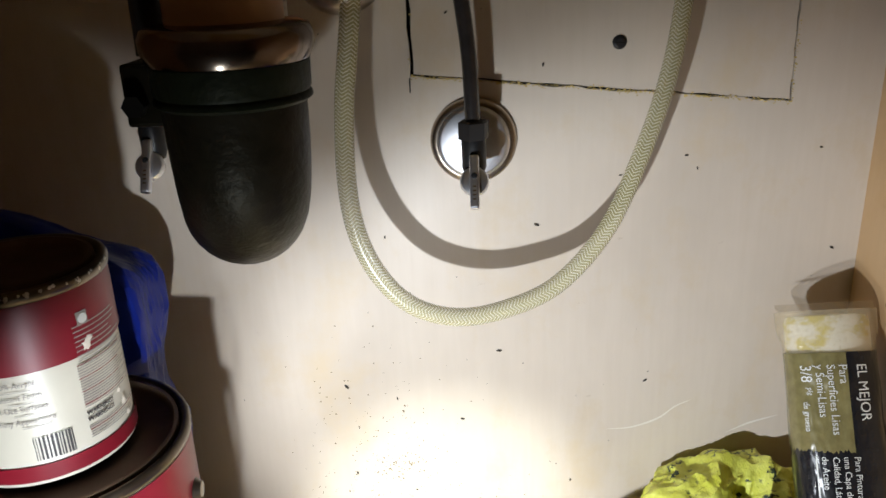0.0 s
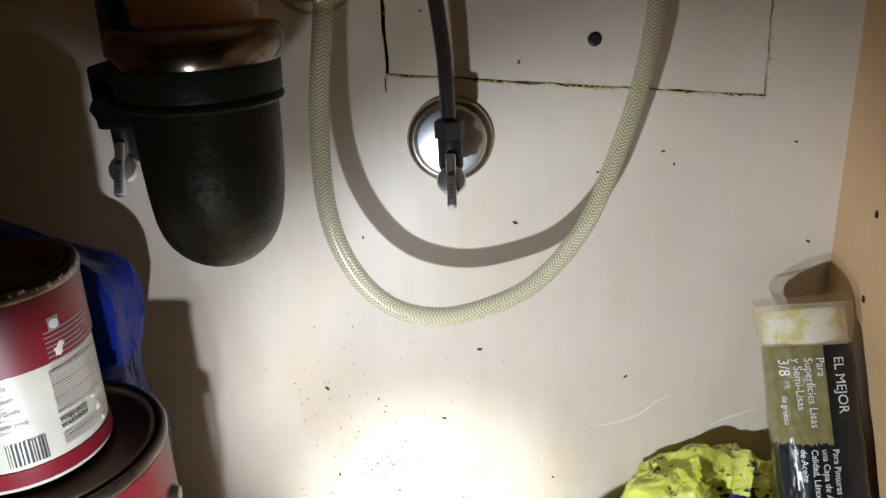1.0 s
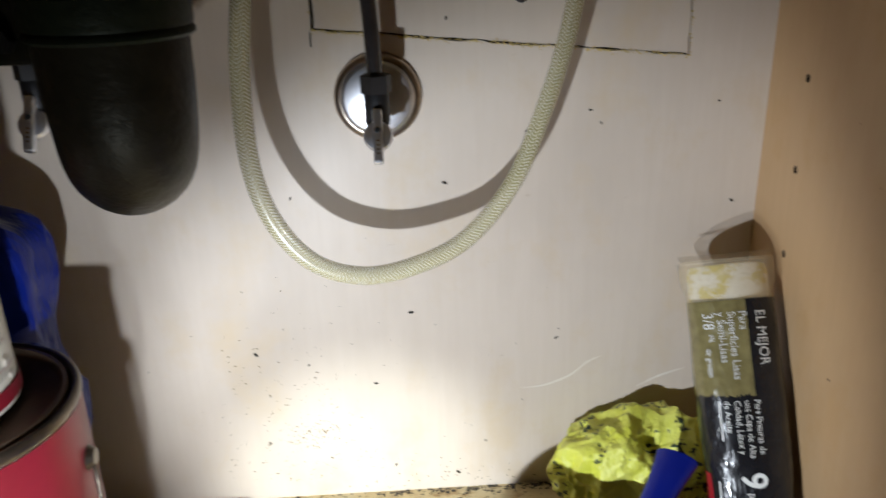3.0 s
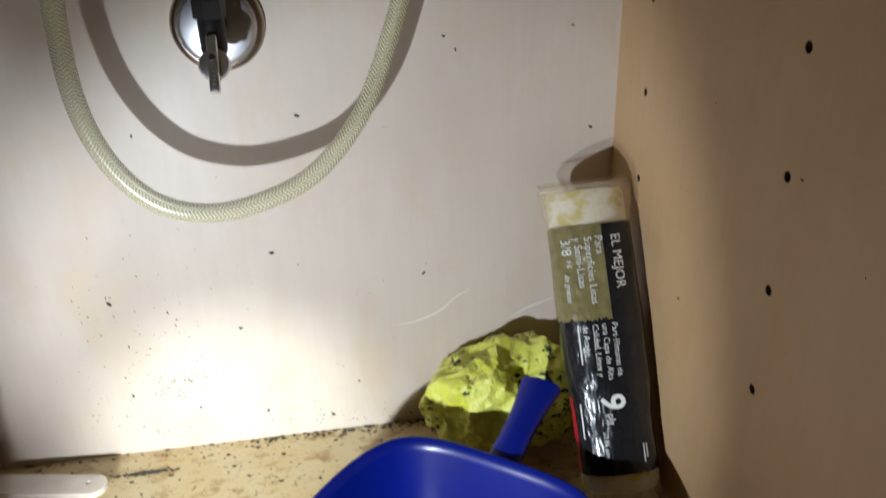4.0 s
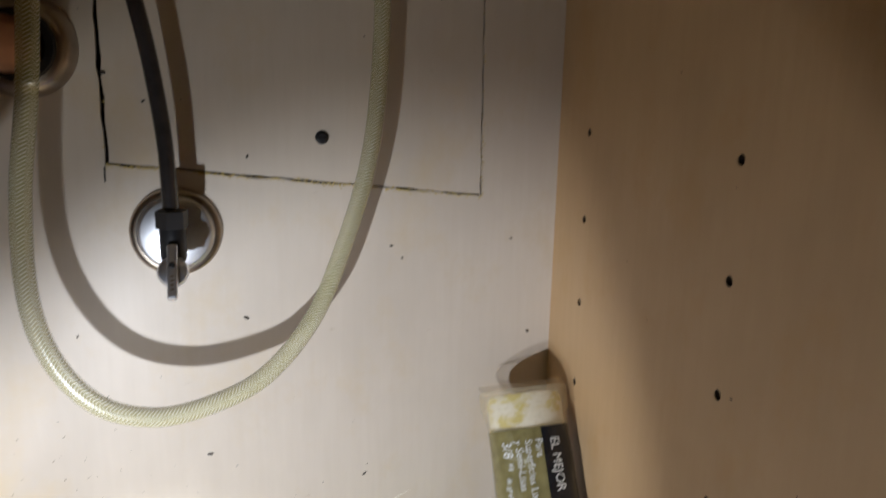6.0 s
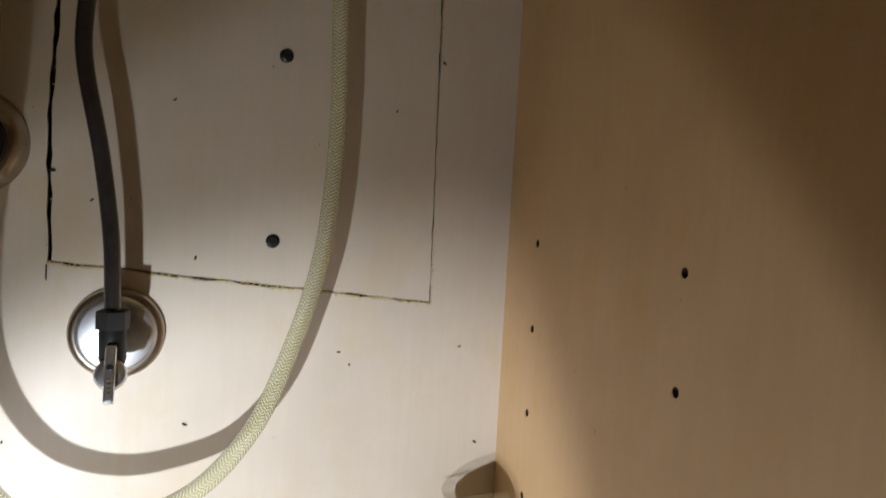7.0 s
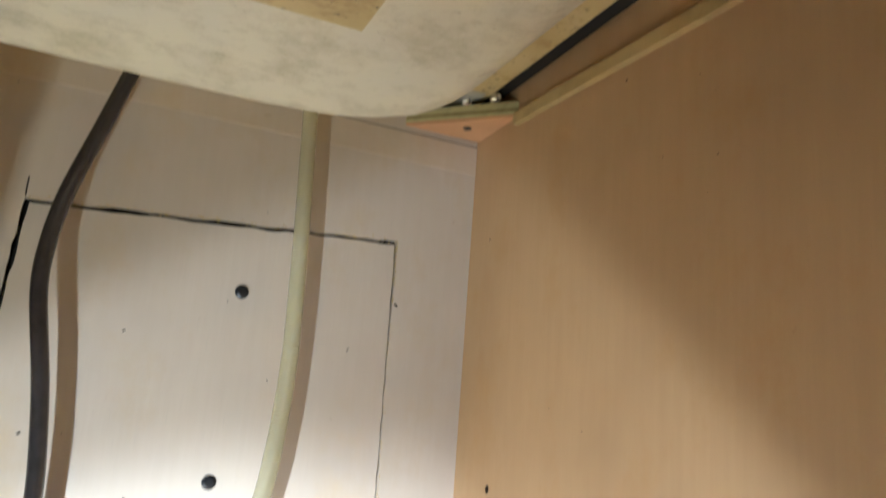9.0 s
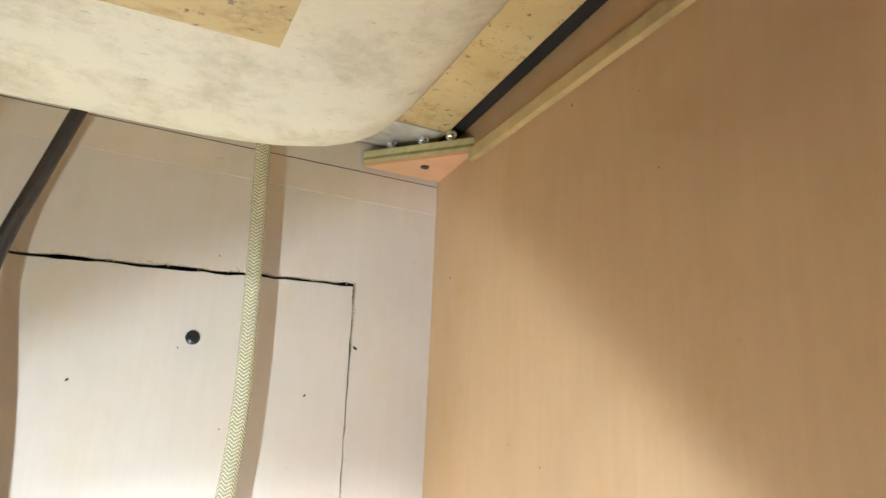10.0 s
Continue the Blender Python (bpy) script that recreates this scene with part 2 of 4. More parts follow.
def lathe(profile, m=Matrix(), segs=40):
    """A turned form: profile rows (radius, height) round z, laid by m."""
    bm = bmesh.new()
    rings = []
    for r, z in profile:
        if r < 1e-6:
            rings.append([bm.verts.new(m @ Vector((0, 0, z)))])
        else:
            rings.append([bm.verts.new(m @ Vector((r * math.cos(2 * math.pi * k / segs), r * math.sin(2 * math.pi * k / segs), z))) for k in range(segs)])
    for a, b in zip(rings, rings[1:]):
        for k in range(segs):
            j = (k + 1) % segs
            f = [a[k % len(a)], a[j % len(a)], b[j % len(b)], b[k % len(b)]]
            f = list(dict.fromkeys(f))
            if len(f) > 2:
                bm.faces.new(f)
    bmesh.ops.recalc_face_normals(bm, faces=bm.faces[:])
    return bm


def spline(points, step=6):
    """A smooth line through the points."""
    p = [Vector(q) for q in points]
    p = [2 * p[0] - p[1], *p, 2 * p[-1] - p[-2]]
    out = []
    for a, b, c, d in zip(p, p[1:], p[2:], p[3:]):
        for k in range(step):
            t = k / step
            out.append(0.5 * (2 * b + (c - a) * t + (2 * a - 5 * b + 4 * c - d) * t * t + (3 * b - a - 3 * c + d) * t ** 3))
    out.append(p[-2])
    return out


def tube(line, radius, segs=20, caps=True):
    """A pipe along a line with u round it and v in metres along it."""
    bm = bmesh.new()
    uv = bm.loops.layers.uv.new("UVMap")
    side, rings, run, lengths = None, [], 0.0, []
    for k, c in enumerate(line):
        way = (line[min(k + 1, len(line) - 1)] - line[max(k - 1, 0)]).normalized()
        side = way.orthogonal() if side is None else side - way * side.dot(way)
        side.normalize()
        up = way.cross(side)
        r = radius(k / (len(line) - 1)) if callable(radius) else radius
        rings.append([bm.verts.new(c + r * (math.cos(2 * math.pi * j / segs) * side + math.sin(2 * math.pi * j / segs) * up)) for j in range(segs)])
        run += (c - line[k - 1]).length if k else 0
        lengths.append(run)
    for k, (a, b) in enumerate(zip(rings, rings[1:])):
        for j in range(segs):
            f = bm.faces.new((a[j], a[(j + 1) % segs], b[(j + 1) % segs], b[j]))
            for loop, (u, v) in zip(f.loops, ((j, k), (j + 1, k), (j + 1, k + 1), (j, k + 1))):
                loop[uv].uv = (u / segs, lengths[v])
    if caps:
        bm.faces.new(rings[0][::-1])
        bm.faces.new(rings[-1])
    bmesh.ops.recalc_face_normals(bm, faces=bm.faces[:])
    return bm


def sheet_with_holes(outer, holes, place, depth):
    """A flat board of that depth with holes through it; place(u, v, d) lays it into the world."""
    from mathutils.geometry import tessellate_polygon
    loops = [outer, *holes]
    bm = bmesh.new()
    front = [[bm.verts.new(place(u, v, 0.0)) for u, v in lp] for lp in loops]
    back = [[bm.verts.new(place(u, v, depth)) for u, v in lp] for lp in loops]
    flat_f, flat_b = sum(front, []), sum(back, [])
    for tri in tessellate_polygon([[Vector((u, v, 0)) for u, v in lp] for lp in loops]):
        bm.faces.new([flat_f[i] for i in tri])
        bm.faces.new([flat_b[i] for i in reversed(tri)])
    for f, b in zip(front, back):
        for k in range(len(f)):
            j = (k + 1) % len(f)
            bm.faces.new((f[k], f[j], b[j], b[k]))
    bmesh.ops.recalc_face_normals(bm, faces=bm.faces[:])
    return bm


def ring(u, v, r, count=14):
    return [(u + r * math.cos(2 * math.pi * k / count), v + r * math.sin(2 * math.pi * k / count)) for k in range(count)]


def ragged(a, b, count, wobble, rng):
    """Points from a towards b, with a small sideways wobble."""
    (ax, ay), (bx, by) = a, b
    ln = math.hypot(bx - ax, by - ay)
    nx, ny = -(by - ay) / ln, (bx - ax) / ln
    out = []
    for k in range(count):
        t = k / count
        w = rng.uniform(-wobble, wobble) if k else 0
        out.append((ax + (bx - ax) * t + nx * w, ay + (by - ay) * t + ny * w))
    return out


def letters(text, size, bold=0.0):
    """Flat built-in lettering as a bmesh in the xy plane."""
    cu = bpy.data.curves.new("lettering", "FONT")
    cu.body, cu.size, cu.offset, cu.resolution_u = text, size, bold, 3
    ob = new("lettering", cu)
    me = bpy.data.meshes.new_from_object(ob.evaluated_get(bpy.context.evaluated_depsgraph_get()))
    bm = bmesh.new()
    bm.from_mesh(me)
    bpy.data.objects.remove(ob)
    bpy.data.curves.remove(cu)
    bpy.data.meshes.remove(me)
    return bm


# ---- the cabinet ----
rng = random.Random(4)
TL, TR, BR, BL = (-0.400, 0.717), (-0.079, 0.735), (-0.076, 0.448), (-0.405, 0.480)
hole = ragged(TL, TR, 34, 0.0011, rng) + ragged(TR, BR, 30, 0.0008, rng) + ragged(BR, BL, 34, 0.0013, rng) + ragged(BL, (-0.4068, 0.60), 12, 0.0009, rng) + ragged((-0.4068, 0.60), TL, 12, 0.0009, rng)
back = part("wall_back", sheet_with_holes([(-0.95, -0.02), (0.0, -0.02), (0.0, 0.90), (-0.95, 0.90)], [hole],
                                          lambda u, v, d: Vector((u, d, v)), 0.006), M_BACK)
tagged(back, "pale maple laminate back panel with a hand-cut opening", "wall", kind="structure")
panel_line = (ragged((-0.3962, 0.7133), (-0.0808, 0.7312), 30, 0.0009, rng) + ragged((-0.0808, 0.7312), (-0.0772, 0.4497), 26, 0.0005, rng)
              + ragged((-0.0772, 0.4497), (-0.4015, 0.4817), 30, 0.0006, rng) + ragged((-0.4018, 0.4817), (-0.4032, 0.60), 11, 0.0008, rng) + ragged((-0.4032, 0.60), (-0.3962, 0.7133), 11, 0.0008, rng))
panel = part("access_panel", sheet_with_holes(panel_line, [], lambda u, v, d: Vector((u, 0.0006 + d, v)), 0.006), M_BACK)
tagged(panel, "cut-out maple laminate access panel set in back wall", "panel")
for x, z0, z1 in ((-0.4000, 0.7185, 0.7345), (-0.4055, 0.4660, 0.4785)):
    part("overcut", box(x - 0.0006, x + 0.0006, -0.0005, -0.0001, z0, z1), M_DARK, panel, "saw mark run past the corner")
# near-black sheet so the unlit space behind the slits reads dark
tagged(part("cavity", box(-0.5, 0.0, 0.012, 0.02, 0.40, 0.80), M_DARK), "dark sheet standing in for the unlit cavity behind the cabinet back", "wall", kind="structure")
for x, z in ((-0.219, 0.665), (-0.225, 0.503)):
    screw = part("screw", lathe([(0, 0.0026), (0.0035, 0.0026), (0.0058, 0.0012), (0.0062, 0)], pose(x, 0.0006, z, 90, 0, 0), 18), M_SCREW, panel, "black flat screw head", 30)
    part("slot", box(x - 0.004, x + 0.004, -0.0023, -0.0019, z - 0.0006, z + 0.0006), M_DARK, screw)

side_holes = [(y, z) for y in (-0.066, -0.285) for z in (0.513, 0.436, 0.359, 0.282, 0.206)]
wall = part("wall_right", sheet_with_holes([(-0.62, -0.02), (0.02, -0.02), (0.02, 0.93), (-0.62, 0.93)],
                                           [ring(y, z, 0.0036 if y > -0.1 else 0.0038) for y, z in side_holes],
                                           lambda u, v, d: Vector((0.0 + d, u, v)), 0.016), M_SIDE)
tagged(wall, "orange-tan birch laminate cabinet side with shelf pin holes", "wall", kind="structure")
for y, z in side_holes:
    r = 0.00355 if y > -0.1 else 0.00375
    part("pin_hole", lathe([(r + 0.0004, 0.0007), (r - 0.0003, 0.0005), (r - 0.0005, 0.009), (0, 0.009)], pose(0, y, z, 0, 90, 0), 14), M_HOLE, wall, "dark drilled shelf pin hole")
tagged(part("wall_left", box(-0.966, -0.95, -0.62, 0.02, -0.02, 0.93), M_SIDE), "birch laminate cabinet side", "wall", kind="structure")
tagged(part("floor", box(-0.95, 0.0, -0.62, 0.0, -0.018, 0.0), M_FLOOR), "yellowed, stained and mouldy cabinet floor board", "floor", kind="structure")

# back rails under the worktop, and the worktop's raw underside
rail = part("trim_rail", box(-0.95, -0.0005, -0.0012, -0.0002, 0.818, 0.8477), M_RAIL)
tagged(rail, "pale wooden rail along the cabinet back", "rail", kind="structure")
rail2 = part("trim_rail", box(-0.95, -0.0005, -0.0012, -0.0002, 0.8488, 0.879), M_BACK)
tagged(rail2, "pale laminate strip under the worktop", "rail", kind="structure")
tagged(part("trim_joint", box(-0.95, -0.0005, -0.0008, -0.0001, 0.8478, 0.8487), M_HOLE), "dark open joint between the two rails", "joint", kind="structure")
top = part("ceiling", box(-0.95, -0.017, -0.64, -0.004, 0.880, 0.905, 0.002), M_BOARD)
tagged(top, "yellow particle board underside of the worktop", "worktop", kind="structure")
# dark filler strip: shade of the board's side gap put into colour
tagged(part("ceiling_gap_shade", box(-0.0165, -0.0005, -0.62, -0.004, 0.884, 0.904, 0.001), M_DARK), "dark filler strip painting the shaded gap beside the worktop board", "worktop", kind="structure")
tagged(part("ceiling_smear", box(-0.105, -0.024, -0.062, -0.005, 0.8786, 0.8799, 0.0005), M_SMEAR), "pale grey filler smeared on the board", "filler", kind="structure")
# unseen near-black cap, added to close the top above the board
tagged(part("ceiling_cap", box(-0.97, 0.02, -0.66, 0.02, 0.9305, 0.945), M_DARK), "unseen near-black slab closing the space above the worktop board", "worktop", kind="structure")

# kitchen shell behind the camera
tagged(part("kitchen_floor", box(-1.8, 0.9, -1.8, 0.12, -0.16, -0.12), M_WALLPAINT), "plain kitchen floor", "floor", kind="structure")
tagged(part("kitchen_wall_south", box(-1.8, 0.9, -1.86, -1.8, -0.16, 2.4), M_WALLPAINT), "plain painted kitchen wall", "wall", kind="structure")
tagged(part("kitchen_wall_west", box(-1.86, -1.8, -1.86, 0.18, -0.16, 2.4), M_WALLPAINT), "plain painted kitchen wall", "wall", kind="structure")
tagged(part("kitchen_wall_east", box(0.9, 0.96, -1.86, 0.18, -0.16, 2.4), M_WALLPAINT), "plain painted kitchen wall", "wall", kind="structure")
tagged(part("kitchen_wall_north", box(-1.8, 0.9, 0.12, 0.18, -0.16, 2.4), M_WALLPAINT), "plain painted kitchen wall", "wall", kind="structure")
tagged(part("kitchen_ceiling", box(-1.86, 0.96, -1.86, 0.18, 2.4, 2.44), M_WALLPAINT), "plain painted kitchen ceiling", "ceiling", kind="structure")

# ---- under the worktop: gusset, cleat, sink ----
gusset = thing("corner_gusset", "triangular plywood corner gusset screwed under the worktop", "bracket")


def wedge(z0, z1, grow=0.0):
    bm = bmesh.new()
    tri = ((-0.0005, -0.0035), (-0.082 - grow, -0.0035), (-0.0005, -0.086 - grow))
    lo = [bm.verts.new((x, y, z0)) for x, y in tri]
    hi = [bm.verts.new((x, y, z1)) for x, y in tri]
    bm.faces.new(lo)
    bm.faces.new(hi[::-1])
    for k in range(3):
        bm.faces.new((lo[k], lo[(k + 1) % 3], hi[(k + 1) % 3], hi[k]))
    bmesh.ops.recalc_face_normals(bm, faces=bm.faces[:])
    return bm


for k, mat in enumerate((M_PLYFACE, M_PLYEDGE, M_PLYDARK, M_PLYEDGE, M_PLYEDGE)):
    part("ply_layer", wedge(0.853 + 0.0032 * k, 0.8562 + 0.0032 * k, 0.0006 * (k % 2)), mat, gusset)
part("gusset_screw", lathe([(0, -0.001), (0.004, -0.001), (0.0045, 0.0005)], pose(-0.028, -0.033, 0.853), 14), M_SCREW, gusset, "dark countersunk screw")
for place in (pose(-0.0595, -0.0225, 0.8752, 90, 0, -45), pose(-0.0155, -0.0665, 0.8752, 90, 0, -45), pose(-0.036, -0.046, 0.8742, 90, 0, -45)):
    bolt = thing("bolt", "galvanised bolt with washer by the corner gusset", "bolt", "bolts at the worktop corner")
    part("washer", lathe([(0, 0.0), (0.0056, 0.0), (0.0056, 0.0015), (0, 0.0015)], place, 20), M_CHROME, bolt)
    part("bolt_head", lathe([(0, 0.0015), (0.0036, 0.0015), (0.0036, 0.005), (0.003, 0.0056), (0, 0.0056)], place, 6), M_CHROME, bolt)
cleat_bm = box(-0.007, -0.0004, -0.60, -0.0875, 0.829, 0.841, 0.001)
for v in cleat_bm.verts:
    v.co.z += 0.048 * (v.co.y + 0.38)
cleat = part("trim_cleat", cleat_bm, M_CLEAT)
tagged(cleat, "stained wooden cleat along the cabinet side", "cleat", kind="structure")


def basin():
    """A deep rounded bowl seen from below: rings from the underside's middle out and up to the rim."""
    bm = bmesh.new()
    x0, x1, y0, y1, floor_z = -0.76, -0.130, -0.62, -0.186, 0.757
    cx, cy = (x0 + x1) / 2, (y0 + y1) / 2
    hx, hy = (x1 - x0) / 2, (y1 - y0) / 2
    rows = [(0.12, 0.0), (0.6, 0.0), (0.86, 0.0), (0.92, 0.002), (0.96, 0.008), (0.985, 0.018), (1.0, 0.034), (1.012, 0.07), (1.024, 0.118), (1.10, 0.122)]
    segs, rings = 96, []
    for s, up in rows:
        r = []
        for k in range(segs):
            a = 2 * math.pi * k / segs
            c, d = math.cos(a), math.sin(a)
            q = (abs(c) ** 6.5 + abs(d) ** 6.5) ** (-1 / 6.5)
            r.append(bm.verts.new((cx + hx * s * c * q, cy + hy * s * d * q, floor_z + up)))
        rings.append(r)
    for a, b in zip(rings, rings[1:]):
        for k in range(segs):
            bm.faces.new((a[k], b[k], b[(k + 1) % segs], a[(k + 1) % segs]))
    bm.faces.new(rings[0])
    bmesh.ops.recalc_face_normals(bm, faces=bm.faces[:])
    return bm


sink = thing("sink", "cream enamelled sink bowl, stained, seen from below", "sink")
bowl = part("bowl", basin(), M_SINK, sink, smooth=40)
part("damping_pad", box(-0.52, -0.232, -0.62, -0.338, 0.7555, 0.7575), M_PAD, sink, "tan sound-damping pad on underside")
clip = thing("sink_clip", "small rusty metal sink clip", "clip")
part("clip_arm", box(-0.131, -0.122, -0.37, -0.352, 0.866, 0.8795, 0.001), M_HOLE, clip)

# ---- water supply: valve, escutcheons, tubes, braided hose ----
def stop_valve(x, z, flanged=True):
    """An angle stop on the wall with its oval handle hanging forwards and down."""
    v = thing("stop_valve", "chrome angle stop valve with ribbed oval handle", "valve", "stop valves on the back panel")
    if flanged:
        part("escutcheon", lathe([(0.008, 0.0108), (0.0285, 0.0104), (0.031, 0.009), (0.0325, 0.0065), (0.0365, 0.005), (0.038, 0.0)], pose(x, 0.0, z, 90, 0, 0), 48), M_FLANGE, v, "domed chrome wall flange, tarnished at rim", 50)
        part("flange_rim", lathe([(0.0325, 0.0072), (0.0355, 0.0068), (0.038, 0.004), (0.0388, 0.0)], pose(x, 0.0, z, 90, 0, 0), 48), M_TARNISH, v, smooth=50)
    part("stem", lathe([(0.0085, 0.0), (0.0085, 0.045), (0.0, 0.045)], pose(x, -0.004, z - 0.002, 90, 0, 0), 20), M_TARNISH, v, smooth=40)
    part("body", lathe([(0, -0.018), (0.0085, -0.018), (0.0105, -0.012), (0.0105, 0.010), (0.009, 0.014), (0, 0.014)], pose(x, -0.045, z, 0, 0, 0), 20), M_SCREW, v, "dark valve body", 40)
    part("compression_nut", lathe([(0, 0.0), (0.013, 0.0), (0.013, 0.014), (0.0095, 0.0155), (0, 0.0155)], pose(x, -0.045, z + 0.012, 0, 0, 15), 6), M_RUBBER, v, "black compression nut")
    tilt = pose(x, -0.056, z - 0.020, 62, 0, 0)
    part("bonnet", lathe([(0.0075, -0.012), (0.0085, 0.0), (0, 0.0)], tilt, 20), M_TARNISH, v, smooth=40)
    h = bmesh.new()
    segs, rings = 36, []
    for s, w in ((0.0, 0.0075), (0.55, 0.0075), (0.9, 0.0062), (1.0, 0.004), (1.0, 0.001), (0.9, 0.0)):
        r = []
        for k in range(segs):
            a = 2 * math.pi * k / segs
            rad = 0.0128
            r.append(h.verts.new(tilt @ Vector((max(s, 0.02) * rad * math.cos(a) * (0.96 - 0.15 * abs(math.sin(a)) ** 3), max(s, 0.02) * rad * math.sin(a) - 0.003, w))))
        rings.append(r)
    for a, b in zip(rings, rings[1:]):
        for k in range(segs):
            h.faces.new((a[k], a[(k + 1) % segs], b[(k + 1) % segs], b[k]))
    h.faces.new(rings[0][::-1])
    h.faces.new(rings[-1])
    bmesh.ops.recalc_face_normals(h, faces=h.faces[:])
    part("handle", h, M_FLANGE, v, "polished chrome oval handle", 40)
    ridge = part("ridge", box(-0.0040, 0.0040, -0.0275, 0.018, 0.005, 0.0132, 0.0022), M_FLANGE, v)
    ridge.matrix_local = tilt
    part("handle_screw", lathe([(0, 0.0142), (0.0022, 0.014), (0.003, 0.0122)], tilt, 14), M_SCREW, v)
    for k in range(4):
        b = part("cast_mark", box(-0.0013, 0.0013, -0.0006, 0.0006, 0.0130, 0.0135), M_TARNISH, v)
        b.matrix_local = tilt @ pose(0, -0.0195 + 0.0035 * k, 0)
    return v


stop_valve(-0.351, 0.422)
stop_valve(-0.622, 0.443, False)

supply = thing("supply_tube", "dark grey flexible supply tube rising from the valve", "tube")
part("tube", tube(spline([(-0.351, -0.045, 0.432), (-0.352, -0.045, 0.47), (-0.354, -0.045, 0.51), (-0.362, -0.046, 0.571), (-0.374, -0.048, 0.635), (-0.3745, -0.05, 0.672),
                          (-0.368, -0.05, 0.715), (-0.352, -0.05, 0.772), (-0.334, -0.05, 0.836), (-0.32, -0.05, 0.879)]), 0.0064, 16), M_SUPPLY, supply, smooth=60)
hose = thing("drain_hose", "yellowed clear hose with white braid, hanging in a loop", "hose")
part("tube", tube(spline([(-0.4290, -0.085, 0.7178), (-0.4330, -0.085, 0.6389), (-0.4400, -0.083, 0.5486), (-0.4515, -0.082, 0.4652), (-0.4528, -0.082, 0.3905), (-0.4390, -0.082, 0.3385),
                          (-0.4100, -0.082, 0.3015), (-0.3700, -0.081, 0.2870), (-0.3262, -0.077, 0.2920), (-0.2805, -0.069, 0.3115), (-0.2395, -0.058, 0.3565), (-0.2105, -0.047, 0.4200),
                          (-0.1910, -0.039, 0.4810), (-0.1815, -0.034, 0.5400), (-0.1770, -0.030, 0.6080), (-0.1780, -0.030, 0.6700), (-0.1800, -0.030, 0.7300), (-0.1845, -0.030, 0.8350), (-0.1860, -0.030, 0.8790)], 10), lambda t: 0.0080 - 0.0013 * max(0.0, t - 0.45) / 0.55, 24), M_HOSE, hose, smooth=60)

# ---- drain: trap, arm, wall flange ----
far, near = 1.33, Vector((-0.345, -0.70, 0.58))
trap = thing("drain_trap", "blackened brass drain trap with chrome slip nut", "drain trap")
tx, ty, zc, bend = -0.4535, -0.36, 0.509, 0.040
bx, by = tx - 0.33 * 2 * bend, ty + 0.944 * 2 * bend
u_line = [Vector((tx, ty, 0.545)), Vector((tx, ty, 0.53))]
for k in range(15):
    q = bend - bend * math.cos(math.pi * k / 14)
    u_line.append(Vector((tx - 0.33 * q, ty + 0.944 * q, zc - bend * math.sin(math.pi * k / 14))))
u_line += [Vector((bx, by, 0.53)), Vector((bx, by, 0.555))]
part("bend", tube(u_line, lambda t: 0.0312 - 0.002 * math.sin(math.pi * t), 32), M_TRAP, trap, smooth=60)
part("collar", lathe([(0.0315, 0.0), (0.0335, 0.0015), (0.0335, 0.003), (0.0325, 0.0045), (0.0332, 0.006), (0.0335, 0.017), (0.032, 0.018)], pose(tx, ty, 0.5255), 40), M_GREEN, trap, "green-tarnished collar", 50)
part("slip_nut", lathe([(0.026, 0.0), (0.0335, 0.001), (0.036, 0.006), (0.0362, 0.011), (0.0345, 0.015), (0.031, 0.0165), (0.0245, 0.0172)], pose(tx, ty, 0.542), 40), M_NUT, trap, "worn chrome slip nut", 50)
part("tailpiece", lathe([(0.0245, 0.0), (0.0245, 0.199)], pose(tx, ty, 0.556), 36), M_TAN, trap, "tan tailpiece pipe", 50)
part("arm_nut", lathe([(0.033, 0.0), (0.036, 0.005), (0.036, 0.022), (0.03, 0.026)], pose(bx, by, 0.54), 8), M_TARNISH, trap)
arm_line = [Vector((bx, by, 0.555)), Vector((bx, by, 0.572))]
ex, ey, ez = near + (Vector((bx, by, 0.590)) - near) * far
bend_end = [(ex, ey + 0.010, ez), (ex + 0.004, ey + 0.03, ez + 0.004), (ex + 0.03, ey + 0.08, ez - 0.01), (-0.462, -0.001, 0.575)]
arm_line += spline([near + (Vector(p) - near) / far for p in bend_end], 5)
part("arm", tube(arm_line, 0.017, 28), M_COPPER, trap, "dull copper-brown waste arm", 60)
clampb = part("clamp", box(tx - 0.047, tx - 0.028, ty - 0.004, ty + 0.022, 0.516, 0.543, 0.002), M_TRAP, trap, "black square clamp lug")
part("clamp_bolt", lathe([(0, 0), (0.005, 0), (0.005, 0.006), (0, 0.006)], pose(tx - 0.041, ty - 0.004, 0.526, 90, 0, 0), 6), M_SCREW, clampb)
strap = part("side_pipe", tube(spline([(tx - 0.037, ty + 0.01, 0.545), (tx - 0.037, ty + 0.012, 0.60), (tx - 0.035, ty + 0.012, 0.70)]), 0.0065, 14), M_RUBBER, trap, "dark thin pipe beside the tailpiece", 60)
trap.matrix_world = Matrix.Translation((0.0034, 0, -0.0018)) @ Matrix.Translation(near) @ Matrix.Scale(far, 4) @ Matrix.Translation(-near)
flange = thing("waste_flange", "chrome wall flange round the waste arm", "flange")
part("flange_ring", lathe([(0.024, 0.016), (0.032, 0.016), (0.037, 0.011), (0.041, 0.004), (0.042, 0.0)], pose(-0.460, 0.0, 0.575, 90, 0, 0), 44), M_TARNISH, flange, smooth=50)
part("gasket", lathe([(0.021, 0.021), (0.027, 0.021), (0.029, 0.014), (0.024, 0.014)], pose(-0.460, 0.0, 0.575, 90, 0, 0), 36), M_RUBBER, flange, "black rubber gasket", 50)

